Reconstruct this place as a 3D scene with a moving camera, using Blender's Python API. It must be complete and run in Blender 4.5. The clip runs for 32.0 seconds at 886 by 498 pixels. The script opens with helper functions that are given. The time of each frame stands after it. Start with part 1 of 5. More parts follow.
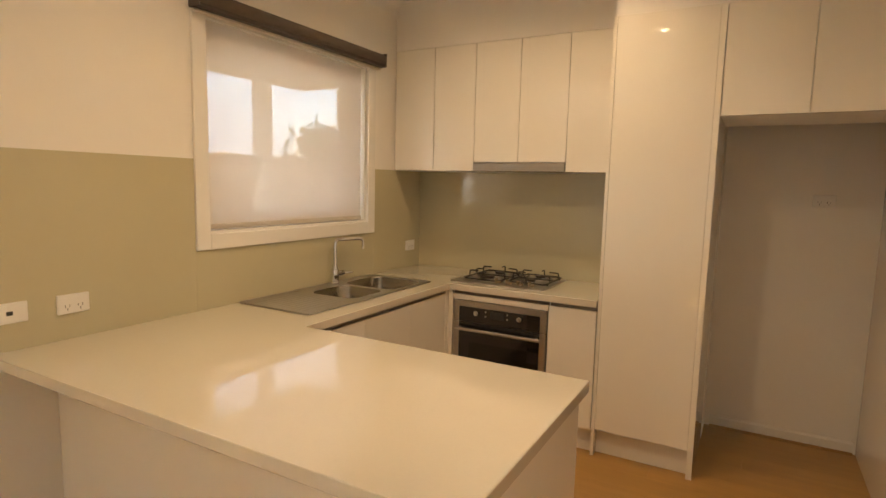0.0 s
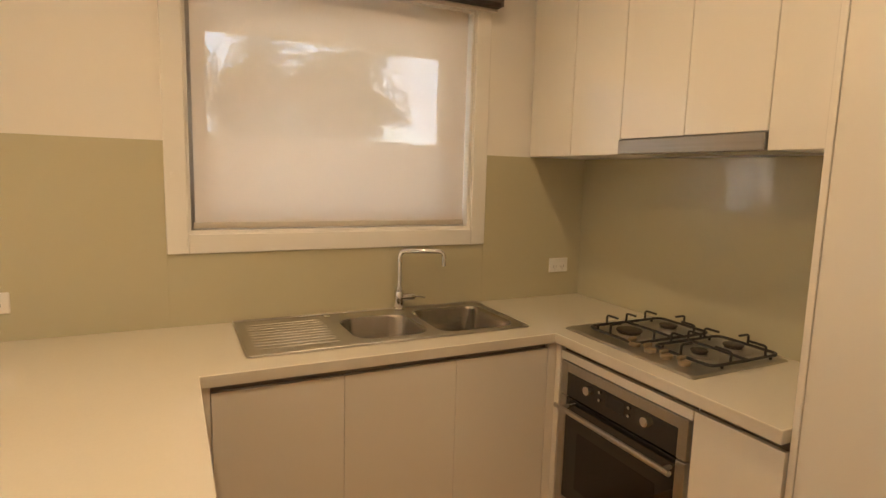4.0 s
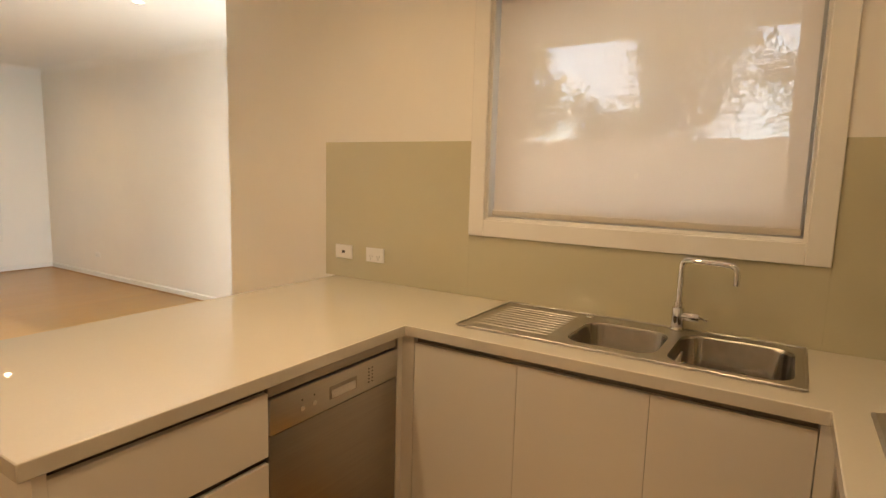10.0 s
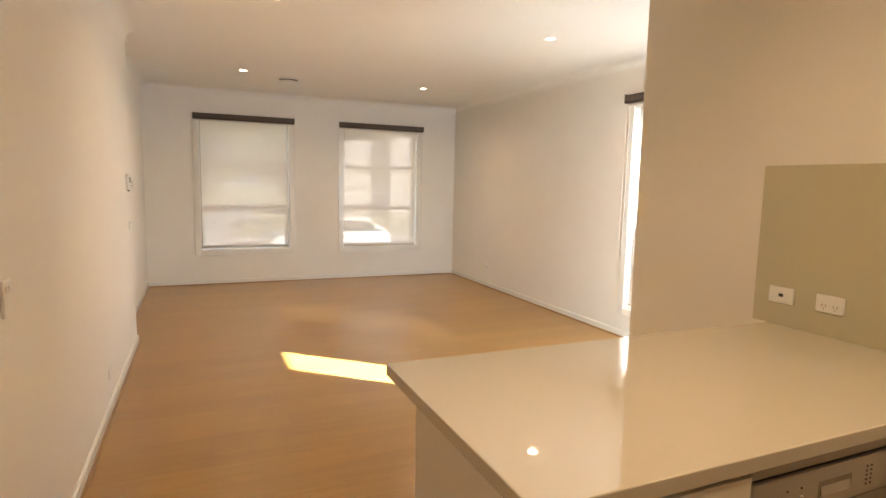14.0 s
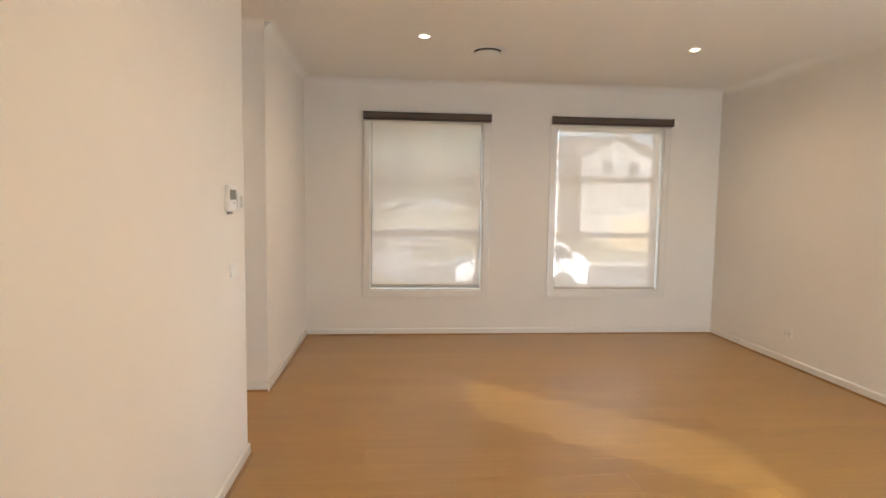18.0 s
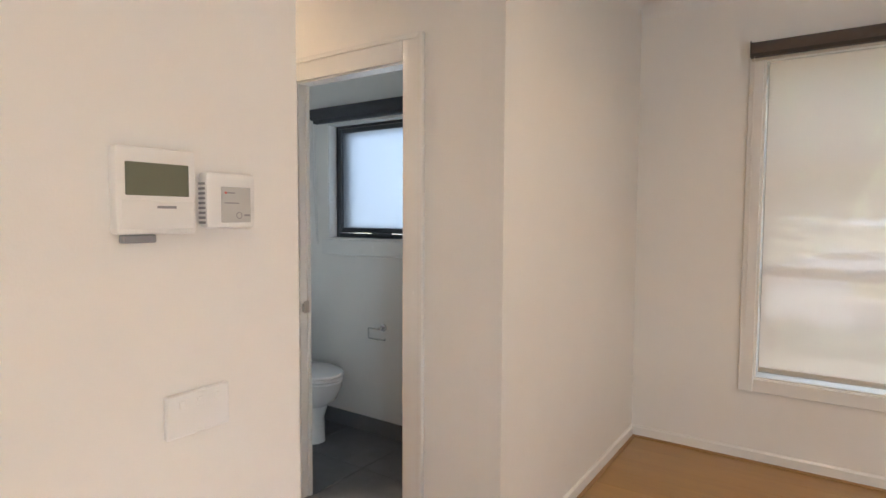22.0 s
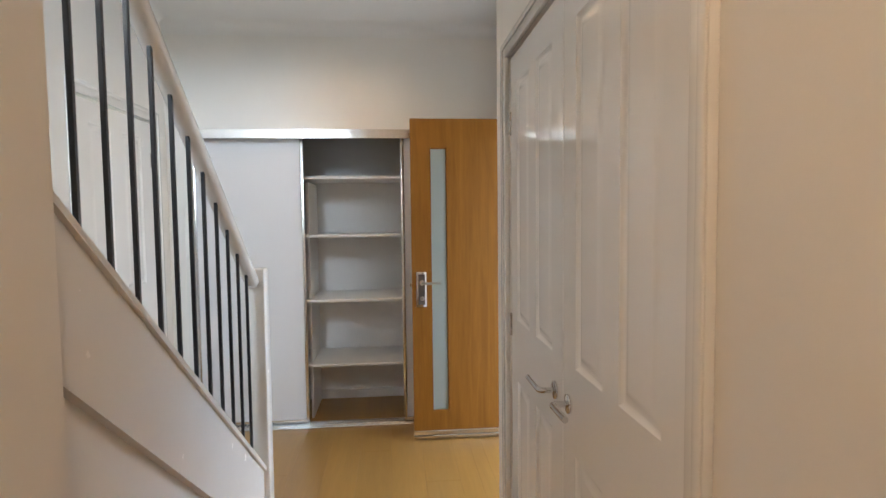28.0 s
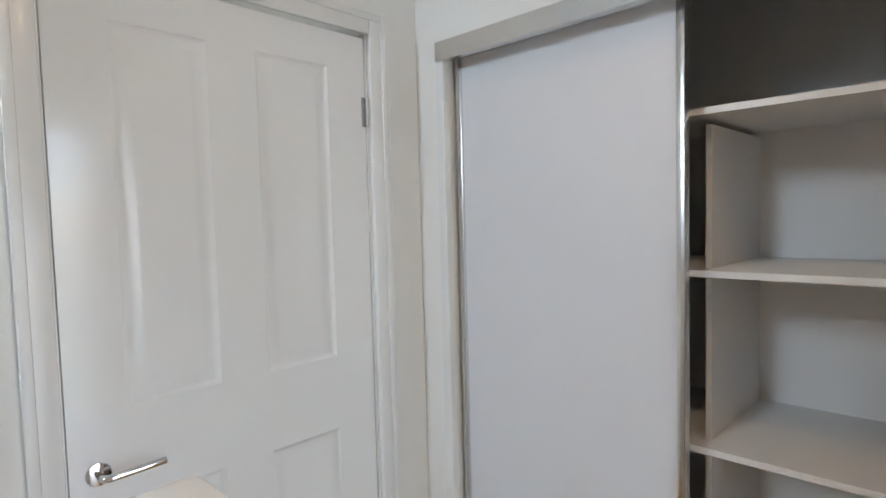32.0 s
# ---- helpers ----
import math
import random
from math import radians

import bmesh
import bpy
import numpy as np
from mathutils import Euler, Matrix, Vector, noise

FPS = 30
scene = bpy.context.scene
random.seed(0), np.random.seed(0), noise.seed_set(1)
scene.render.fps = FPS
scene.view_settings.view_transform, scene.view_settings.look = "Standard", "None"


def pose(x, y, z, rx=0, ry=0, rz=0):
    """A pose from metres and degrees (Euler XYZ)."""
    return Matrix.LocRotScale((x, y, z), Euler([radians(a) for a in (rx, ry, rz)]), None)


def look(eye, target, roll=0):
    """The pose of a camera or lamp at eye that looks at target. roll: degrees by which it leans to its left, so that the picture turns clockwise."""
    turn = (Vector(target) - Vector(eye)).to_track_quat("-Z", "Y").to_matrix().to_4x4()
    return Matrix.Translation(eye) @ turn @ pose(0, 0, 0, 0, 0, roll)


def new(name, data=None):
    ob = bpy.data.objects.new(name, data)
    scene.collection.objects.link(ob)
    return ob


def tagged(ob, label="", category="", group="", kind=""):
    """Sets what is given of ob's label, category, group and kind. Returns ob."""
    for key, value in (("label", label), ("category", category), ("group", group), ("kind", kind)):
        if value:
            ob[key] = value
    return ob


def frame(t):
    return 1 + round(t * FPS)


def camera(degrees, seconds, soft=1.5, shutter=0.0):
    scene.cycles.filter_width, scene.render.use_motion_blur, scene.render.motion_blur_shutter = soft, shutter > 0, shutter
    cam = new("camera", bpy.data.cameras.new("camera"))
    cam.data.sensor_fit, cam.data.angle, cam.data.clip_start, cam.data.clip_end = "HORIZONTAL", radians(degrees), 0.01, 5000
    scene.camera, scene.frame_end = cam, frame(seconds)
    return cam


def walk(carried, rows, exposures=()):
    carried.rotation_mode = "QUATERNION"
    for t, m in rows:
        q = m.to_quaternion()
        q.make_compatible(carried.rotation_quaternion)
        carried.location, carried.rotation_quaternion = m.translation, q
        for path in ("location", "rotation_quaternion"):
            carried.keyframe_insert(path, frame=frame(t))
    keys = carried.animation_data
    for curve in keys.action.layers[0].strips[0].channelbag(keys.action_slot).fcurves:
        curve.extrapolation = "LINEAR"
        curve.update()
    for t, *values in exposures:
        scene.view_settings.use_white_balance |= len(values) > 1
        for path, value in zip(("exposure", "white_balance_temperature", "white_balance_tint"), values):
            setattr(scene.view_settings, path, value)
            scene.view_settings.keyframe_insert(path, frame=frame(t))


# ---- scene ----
cam = camera(76.8, 32.0)
PATH = [
    (0, (0.189, 0.06, 1.517), (-0.777, 1.796, 1.286), 1.4),
    (0.5, (0.28, 0.199, 1.517), (-0.745, 1.9, 1.285), 1.4),
    (1, (0.33, 0.353, 1.523), (-0.77, 2.008, 1.295), 1.5),
    (1.5, (0.317, 0.515, 1.516), (-0.862, 2.114, 1.287), 1.5),
    (2, (0.334, 0.785, 1.521), (-0.982, 2.271, 1.28), 1.5),
    (2.5, (0.322, 1.04, 1.522), (-1.121, 2.402, 1.272), 1.7),
    (3, (0.311, 1.288, 1.518), (-1.265, 2.492, 1.26), 1.8),
    (3.5, (0.293, 1.512, 1.519), (-1.393, 2.553, 1.251), 1.8),
    (5.5, (0.217, 2.437, 1.446), (-1.743, 2.768, 1.222), 1.2),
    (6, (0.194, 2.57, 1.454), (-1.786, 2.724, 1.221), 1.4),
    (6.5, (0.167, 2.677, 1.452), (-1.819, 2.656, 1.214), 1.3),
    (7, (0.135, 2.766, 1.451), (-1.838, 2.561, 1.203), 1.6),
    (7.5, (0.125, 2.824, 1.453), (-1.827, 2.472, 1.195), 1.6),
    (8, (0.126, 2.881, 1.453), (-1.794, 2.383, 1.198), 1.6),
    (8.5, (0.135, 2.923, 1.45), (-1.745, 2.288, 1.199), 1.6),
    (9, (0.147, 2.952, 1.445), (-1.678, 2.175, 1.191), 1.6),
    (9.5, (0.158, 2.968, 1.445), (-1.604, 2.058, 1.186), 1.5),
    (10, (0.173, 2.979, 1.448), (-1.51, 1.931, 1.187), 1.6),
    (10.5, (0.193, 2.983, 1.455), (-1.405, 1.81, 1.192), 1.5),
    (11, (0.224, 2.981, 1.463), (-1.273, 1.681, 1.198), 1.5),
    (11.5, (0.254, 2.979, 1.474), (-1.139, 1.569, 1.21), 1.4),
    (12, (0.283, 2.973, 1.488), (-0.992, 1.454, 1.229), 1.3),
    (12.5, (0.308, 2.956, 1.5), (-0.853, 1.347, 1.247), 1.1),
    (13, (0.324, 2.897, 1.506), (-0.716, 1.208, 1.255), 1.2),
    (13.5, (0.323, 2.798, 1.496), (-0.593, 1.037, 1.252), 1.2),
    (14, (0.311, 2.622, 1.487), (-0.481, 0.8, 1.258), 1.3),
    (14.5, (0.307, 2.421, 1.497), (-0.387, 0.56, 1.264), 1.2),
    (15, (0.314, 2.143, 1.501), (-0.304, 0.255, 1.266), 1.0),
    (15.5, (0.268, 1.85, 1.486), (-0.275, -0.061, 1.261), 1.0),
    (17.5, (0.073, 0.514, 1.46), (-0.175, -1.462, 1.277), 0.8),
    (18, (0.045, 0.145, 1.441), (-0.125, -1.841, 1.277), 0.8),
    (18.5, (0.006, -0.179, 1.419), (-0.061, -2.173, 1.276), 0.7),
    (19, (-0.053, -0.534, 1.401), (0.018, -2.528, 1.272), 0.6),
    (19.5, (-0.109, -0.844, 1.404), (0.113, -2.828, 1.284), 0.4),
    (20, (-0.15, -1.169, 1.407), (0.274, -3.12, 1.293), 0.4),
    (20.5, (-0.126, -1.459, 1.405), (0.486, -3.36, 1.293), 0.3),
    (21, (-0.084, -1.747, 1.41), (0.718, -3.575, 1.293), 0.4),
    (21.5, (-0.043, -1.998, 1.408), (0.919, -3.747, 1.292), 0.4),
    (22, (0.008, -2.248, 1.414), (1.134, -3.897, 1.298), 0.3),
    (22.5, (0.089, -2.463, 1.41), (1.342, -4.018, 1.299), 0.4),
    (23, (0.181, -2.681, 1.419), (1.561, -4.124, 1.296), 0.5),
    (23.5, (0.245, -2.87, 1.415), (1.742, -4.191, 1.296), 0.0),
    (24, (0.402, -3.022, 1.434), (1.97, -4.255, 1.296), -0.0),
    (24.5, (0.579, -3.179, 1.477), (2.224, -4.305, 1.315), -0.5),
    (25, (0.803, -3.319, 1.47), (2.537, -4.304, 1.317), -0.6),
    (25.5, (1.049, -3.395, 1.491), (2.854, -4.241, 1.33), -0.8),
    (26, (1.313, -3.469, 1.472), (3.182, -4.168, 1.332), -0.6),
    (26.5, (1.607, -3.537, 1.461), (3.524, -4.09, 1.329), -0.5),
    (28.5, (2.985, -3.661, 1.446), (4.981, -3.729, 1.33), -0.8),
    (29, (3.346, -3.674, 1.449), (5.342, -3.643, 1.332), -0.9),
    (29.5, (3.677, -3.677, 1.448), (5.671, -3.557, 1.336), -0.9),
    (30, (4.03, -3.68, 1.445), (6.012, -3.441, 1.331), -0.9),
    (30.5, (4.332, -3.679, 1.449), (6.29, -3.281, 1.348), -0.9),
    (31, (4.621, -3.648, 1.45), (6.498, -2.964, 1.346), -1.0),
    (31.5, (4.886, -3.61, 1.461), (6.599, -2.583, 1.365), -1.2),
    (32, (5.13, -3.556, 1.479), (6.567, -2.169, 1.365), -1.5),
]
EXPOSURE = [(0.0, 4.66, 6250, 7.5), (7.0, 4.61, 6350, 7), (12.0, 4.56, 6430, 8), (15.0, 4.40, 6380, 9.5), (18.0, 4.41, 6070, 9.5), (20.0, 4.43, 5760, 10), (22.0, 4.42, 5760, 10), (24.0, 4.45, 5920, 9), (26.5, 4.42, 5930, 11), (29.0, 4.26, 6020, 12), (31.0, 4.13, 5980, 12), (32.0, 4.12, 5880, 11.5)]
SKY, SUN, LAMP_POWER = 0.077, 5.0, 0.48
walk(cam, [(t, look(eye, target, roll)) for t, eye, target, roll in PATH], EXPOSURE)

# ---- world, sun and lamps ----
SUN_DIR = Vector((-0.75, 0.66, 0.515)).normalized()      # towards the sun
world = bpy.data.worlds.new("sky")
scene.world = world
world.use_nodes = True
wn = world.node_tree
sky = wn.nodes.new("ShaderNodeTexSky")
sky.sky_type = "NISHITA"
sky.sun_disc = False
sky.sun_elevation = math.asin(SUN_DIR.z)
sky.sun_rotation = math.atan2(SUN_DIR.x, SUN_DIR.y)
sky.dust_density = 0.0
wn.nodes["Background"].inputs["Strength"].default_value = SKY
cloud = wn.nodes.new("ShaderNodeTexNoise")
cloud.inputs["Scale"].default_value, cloud.inputs["Detail"].default_value, cloud.inputs["Roughness"].default_value = 3.2, 6, 0.55
cloud_mask = wn.nodes.new("ShaderNodeMapRange")
cloud_mask.inputs["From Min"].default_value, cloud_mask.inputs["From Max"].default_value = 0.26, 0.56
wn.links.new(cloud.outputs["Fac"], cloud_mask.inputs["Value"])
cloudy = wn.nodes.new("ShaderNodeMix")
cloudy.data_type = "RGBA"
sky_in = [i for i in cloudy.inputs if i.type == "RGBA"]
sky_in[1].default_value = (3.8, 4.15, 4.7, 1)
wn.links.new(cloud_mask.outputs["Result"], cloudy.inputs["Factor"])
wn.links.new(sky.outputs["Color"], sky_in[0])
wn.links.new([o for o in cloudy.outputs if o.type == "RGBA"][0], wn.nodes["Background"].inputs["Color"])

sun_data = bpy.data.lights.new("sun", "SUN")
sun_data.energy, sun_data.angle, sun_data.color = SUN, radians(0.6), (1.0, 0.97, 0.93)
sun = new("sun", sun_data)
sun.matrix_world = look((0, 0, 30), Vector((0, 0, 30)) - SUN_DIR)

CEIL = 2.73
# Lamps at x 2.55 and y 2.66 are unseen, added to brighten hall and kitchen.
DOWNLIGHTS_AND_FILLS = [(-0.17, -4.30, 0.80), (-2.40, -4.38, 0.78), (-2.42, -1.50, 0.46), (-0.20, -1.50, 0.56), (-0.52, 1.56, 0.94), (-1.30, 1.45, 0.28), (-0.52, 2.66, 0.42), (-1.30, 2.66, 0.34), (2.55, -3.55, 1.00), (5.72, -3.34, 0.44)]


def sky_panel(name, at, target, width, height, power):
    """An added area lamp standing in for the sky's light at an opening."""
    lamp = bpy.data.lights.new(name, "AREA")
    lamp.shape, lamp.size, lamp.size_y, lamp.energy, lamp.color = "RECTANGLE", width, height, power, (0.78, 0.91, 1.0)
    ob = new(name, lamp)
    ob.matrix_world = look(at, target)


sky_panel("doorway_sky", (5.68, -5.00, 1.04), (5.68, 0.0, 1.04), 0.84, 2.0, 0.62)
sky_panel("garden_door_sky", (-2.83, 0.22, 1.05), (-1.2, -4.6, 0.1), 0.70, 1.80, 2.3)
# Stair window is unseen, assumed from the cupboard's shelf shadows; lamp added there.
sky_panel("assumed_stair_window_lamp", (1.02, -2.58, 3.40), (7.0, -3.2, 1.3), 0.56, 0.84, 4.9)
sky_panel("toilet_window_sky", (2.41, -5.09, 1.65), (2.41, 0.0, 1.65), 0.62, 0.60, 0.24)


# ---- materials ----
def nodes_of(name):
    m = bpy.data.materials.new(name)
    m.use_nodes = True
    t = m.node_tree
    return m, t, t.nodes["Principled BSDF"]


def noise_node(t, scale, detail=4, rough=0.6, stretch=None, space="Object"):
    tc = t.nodes.new("ShaderNodeTexCoord")
    n = t.nodes.new("ShaderNodeTexNoise")
    n.inputs["Scale"].default_value, n.inputs["Detail"].default_value, n.inputs["Roughness"].default_value = scale, detail, rough
    if stretch:
        mp = t.nodes.new("ShaderNodeMapping")
        mp.inputs["Scale"].default_value = stretch
        t.links.new(tc.outputs[space], mp.inputs["Vector"])
        t.links.new(mp.outputs["Vector"], n.inputs["Vector"])
    else:
        t.links.new(tc.outputs[space], n.inputs["Vector"])
    return n


def ramp(t, src, lo, hi, a=0.3, b=0.7):
    r = t.nodes.new("ShaderNodeValToRGB")
    r.color_ramp.elements[0].position, r.color_ramp.elements[1].position = a, b
    r.color_ramp.elements[0].color, r.color_ramp.elements[1].color = (*lo, 1), (*hi, 1)
    t.links.new(src, r.inputs["Fac"])
    return r


def surface(name, base, rough=0.5, metal=0.0, vary=0.04, scale=2.0, bump=0.0, bump_scale=60, coat=0.0, stretch=None, rvary=0.06):
    """A plain surface with soft large-scale variation, fine relief and uneven gloss."""
    m, t, p = nodes_of(name)
    n = noise_node(t, scale, 5, 0.6, stretch)
    lo, hi = [max(0, c * (1 - vary)) for c in base], [min(1, c * (1 + vary)) for c in base]
    t.links.new(ramp(t, n.outputs["Fac"], lo, hi).outputs["Color"], p.inputs["Base Color"])
    n2 = noise_node(t, scale * 5, 4, 0.6, stretch)
    mr = t.nodes.new("ShaderNodeMapRange")
    mr.inputs["To Min"].default_value, mr.inputs["To Max"].default_value = max(0.02, rough - rvary), min(1, rough + rvary)
    t.links.new(n2.outputs["Fac"], mr.inputs["Value"])
    t.links.new(mr.outputs["Result"], p.inputs["Roughness"])
    p.inputs["Metallic"].default_value = metal
    p.inputs["Coat Weight"].default_value = coat
    p.inputs["Coat Roughness"].default_value = 0.03
    if bump:
        n3 = noise_node(t, bump_scale, 3, 0.55, stretch)
        b = t.nodes.new("ShaderNodeBump")
        b.inputs["Strength"].default_value, b.inputs["Distance"].default_value = bump, 0.004
        t.links.new(n3.outputs["Fac"], b.inputs["Height"])
        t.links.new(b.outputs["Normal"], p.inputs["Normal"])
    return m


def wood(name, dark, light, along, rough=0.38, per_board=0.16, scale=1.0, coat=0.15, gloss=0.5):
    """Timber with long grain along an axis (0, 1, 2), tone changing from board to board."""
    m, t, p = nodes_of(name)
    st = [9.0 * scale] * 3
    st[along] = 0.55 * scale
    tc = t.nodes.new("ShaderNodeTexCoord")
    oi = t.nodes.new("ShaderNodeObjectInfo")
    off = t.nodes.new("ShaderNodeVectorMath")
    off.operation = "MULTIPLY_ADD"
    off.inputs[1].default_value = (37, 21, 13)
    t.links.new(oi.outputs["Random"], off.inputs[0])
    t.links.new(tc.outputs["Object"], off.inputs[2])
    mp = t.nodes.new("ShaderNodeMapping")
    mp.inputs["Scale"].default_value = st
    t.links.new(off.outputs["Vector"], mp.inputs["Vector"])
    n = t.nodes.new("ShaderNodeTexNoise")
    n.inputs["Scale"].default_value, n.inputs["Detail"].default_value, n.inputs["Roughness"].default_value = 2.2, 7, 0.62
    n.inputs["Distortion"].default_value = 0.6
    t.links.new(mp.outputs["Vector"], n.inputs["Vector"])
    col = ramp(t, n.outputs["Fac"], dark, light, 0.28, 0.74)
    fine = t.nodes.new("ShaderNodeTexNoise")
    fine.inputs["Scale"].default_value, fine.inputs["Detail"].default_value = 16, 3
    t.links.new(mp.outputs["Vector"], fine.inputs["Vector"])
    hsv = t.nodes.new("ShaderNodeHueSaturation")
    mr = t.nodes.new("ShaderNodeMapRange")
    mr.inputs["To Min"].default_value, mr.inputs["To Max"].default_value = 1 - per_board, 1 + per_board
    t.links.new(oi.outputs["Random"], mr.inputs["Value"])
    mul = t.nodes.new("ShaderNodeMath")
    mul.operation = "MULTIPLY"
    mf = t.nodes.new("ShaderNodeMapRange")
    mf.inputs["To Min"].default_value, mf.inputs["To Max"].default_value = 0.90, 1.07
    t.links.new(fine.outputs["Fac"], mf.inputs["Value"])
    t.links.new(mr.outputs["Result"], mul.inputs[0])
    t.links.new(mf.outputs["Result"], mul.inputs[1])
    t.links.new(mul.outputs["Value"], hsv.inputs["Value"])
    t.links.new(col.outputs["Color"], hsv.inputs["Color"])
    t.links.new(hsv.outputs["Color"], p.inputs["Base Color"])
    rr = t.nodes.new("ShaderNodeMapRange")
    rr.inputs["To Min"].default_value, rr.inputs["To Max"].default_value = rough - 0.08, rough + 0.1
    t.links.new(n.outputs["Fac"], rr.inputs["Value"])
    t.links.new(rr.outputs["Result"], p.inputs["Roughness"])
    p.inputs["Coat Weight"].default_value, p.inputs["Coat Roughness"].default_value = coat, 0.2
    p.inputs["Specular IOR Level"].default_value = gloss
    b = t.nodes.new("ShaderNodeBump")
    b.inputs["Strength"].default_value, b.inputs["Distance"].default_value = 0.12, 0.002
    t.links.new(fine.outputs["Fac"], b.inputs["Height"])
    t.links.new(b.outputs["Normal"], p.inputs["Normal"])
    return m


def clear_glass(name, tint=(1, 1, 1), rough=0.0):
    m, t, p = nodes_of(name)
    p.inputs["Base Color"].default_value = (*tint, 1)
    p.inputs["Transmission Weight"].default_value = 1.0
    p.inputs["Roughness"].default_value = rough
    p.inputs["IOR"].default_value = 1.45
    return m


def frosted_pane(name, base):
    """Etched glass: part milky surface, part soft see-through."""
    m, t, p = nodes_of(name)
    n = noise_node(t, 40, 3)
    t.links.new(ramp(t, n.outputs["Fac"], [c * 0.97 for c in base], base).outputs["Color"], p.inputs["Base Color"])
    p.inputs["Transmission Weight"].default_value, p.inputs["Roughness"].default_value, p.inputs["IOR"].default_value = 0.25, 0.4, 1.45
    return m


def thin_glass(name, tint=(1, 1, 1)):
    """A thin clear pane: straight through, with the mirror gloss of glass on top."""
    m, t, p = nodes_of(name)
    t.nodes.remove(p)
    tra, gls, mix, fr = (t.nodes.new(k) for k in ("ShaderNodeBsdfTransparent", "ShaderNodeBsdfGlossy", "ShaderNodeMixShader", "ShaderNodeLayerWeight"))
    tra.inputs["Color"].default_value = (*tint, 1)
    gls.inputs["Roughness"].default_value = 0.02
    fr.inputs["Blend"].default_value = 0.5
    power, gloss = t.nodes.new("ShaderNodeMath"), t.nodes.new("ShaderNodeMath")
    power.operation, gloss.operation = "POWER", "MULTIPLY_ADD"
    power.inputs[1].default_value, gloss.inputs[1].default_value, gloss.inputs[2].default_value = 5.0, 0.93, 0.035
    t.links.new(fr.outputs["Facing"], power.inputs[0])
    t.links.new(power.outputs["Value"], gloss.inputs[0])
    t.links.new(gloss.outputs["Value"], mix.inputs["Fac"])
    t.links.new(tra.outputs["BSDF"], mix.inputs[1])
    t.links.new(gls.outputs["BSDF"], mix.inputs[2])
    t.links.new(mix.outputs["Shader"], t.nodes["Material Output"].inputs["Surface"])
    return m


def sunscreen(name, fabric, through_cloth, openness):
    """Woven roller-blind cloth: open between the threads, the threads themselves translucent."""
    m, t, p = nodes_of(name)
    t.nodes.remove(p)
    out = t.nodes["Material Output"]
    n = noise_node(t, 3.0, 4, 0.6)
    col = ramp(t, n.outputs["Fac"], [c * 0.965 for c in fabric], fabric)
    dif, trl, tra = t.nodes.new("ShaderNodeBsdfDiffuse"), t.nodes.new("ShaderNodeBsdfTranslucent"), t.nodes.new("ShaderNodeBsdfTransparent")
    back = ramp(t, n.outputs["Fac"], [c * 0.92 for c in fabric], [c * 0.95 for c in fabric])
    t.links.new(back.outputs["Color"], dif.inputs["Color"])
    t.links.new(col.outputs["Color"], trl.inputs["Color"])
    mix1, mix2 = t.nodes.new("ShaderNodeMixShader"), t.nodes.new("ShaderNodeMixShader")
    mix1.inputs["Fac"].default_value, mix2.inputs["Fac"].default_value = through_cloth, openness
    t.links.new(dif.outputs["BSDF"], mix1.inputs[1])
    t.links.new(trl.outputs["BSDF"], mix1.inputs[2])
    t.links.new(mix1.outputs["Shader"], mix2.inputs[1])
    t.links.new(tra.outputs["BSDF"], mix2.inputs[2])
    t.links.new(mix2.outputs["Shader"], out.inputs["Surface"])
    return m


def glow(name, colour, strength):
    m, t, p = nodes_of(name)
    p.inputs["Emission Color"].default_value = (*colour, 1)
    p.inputs["Emission Strength"].default_value = strength
    return m


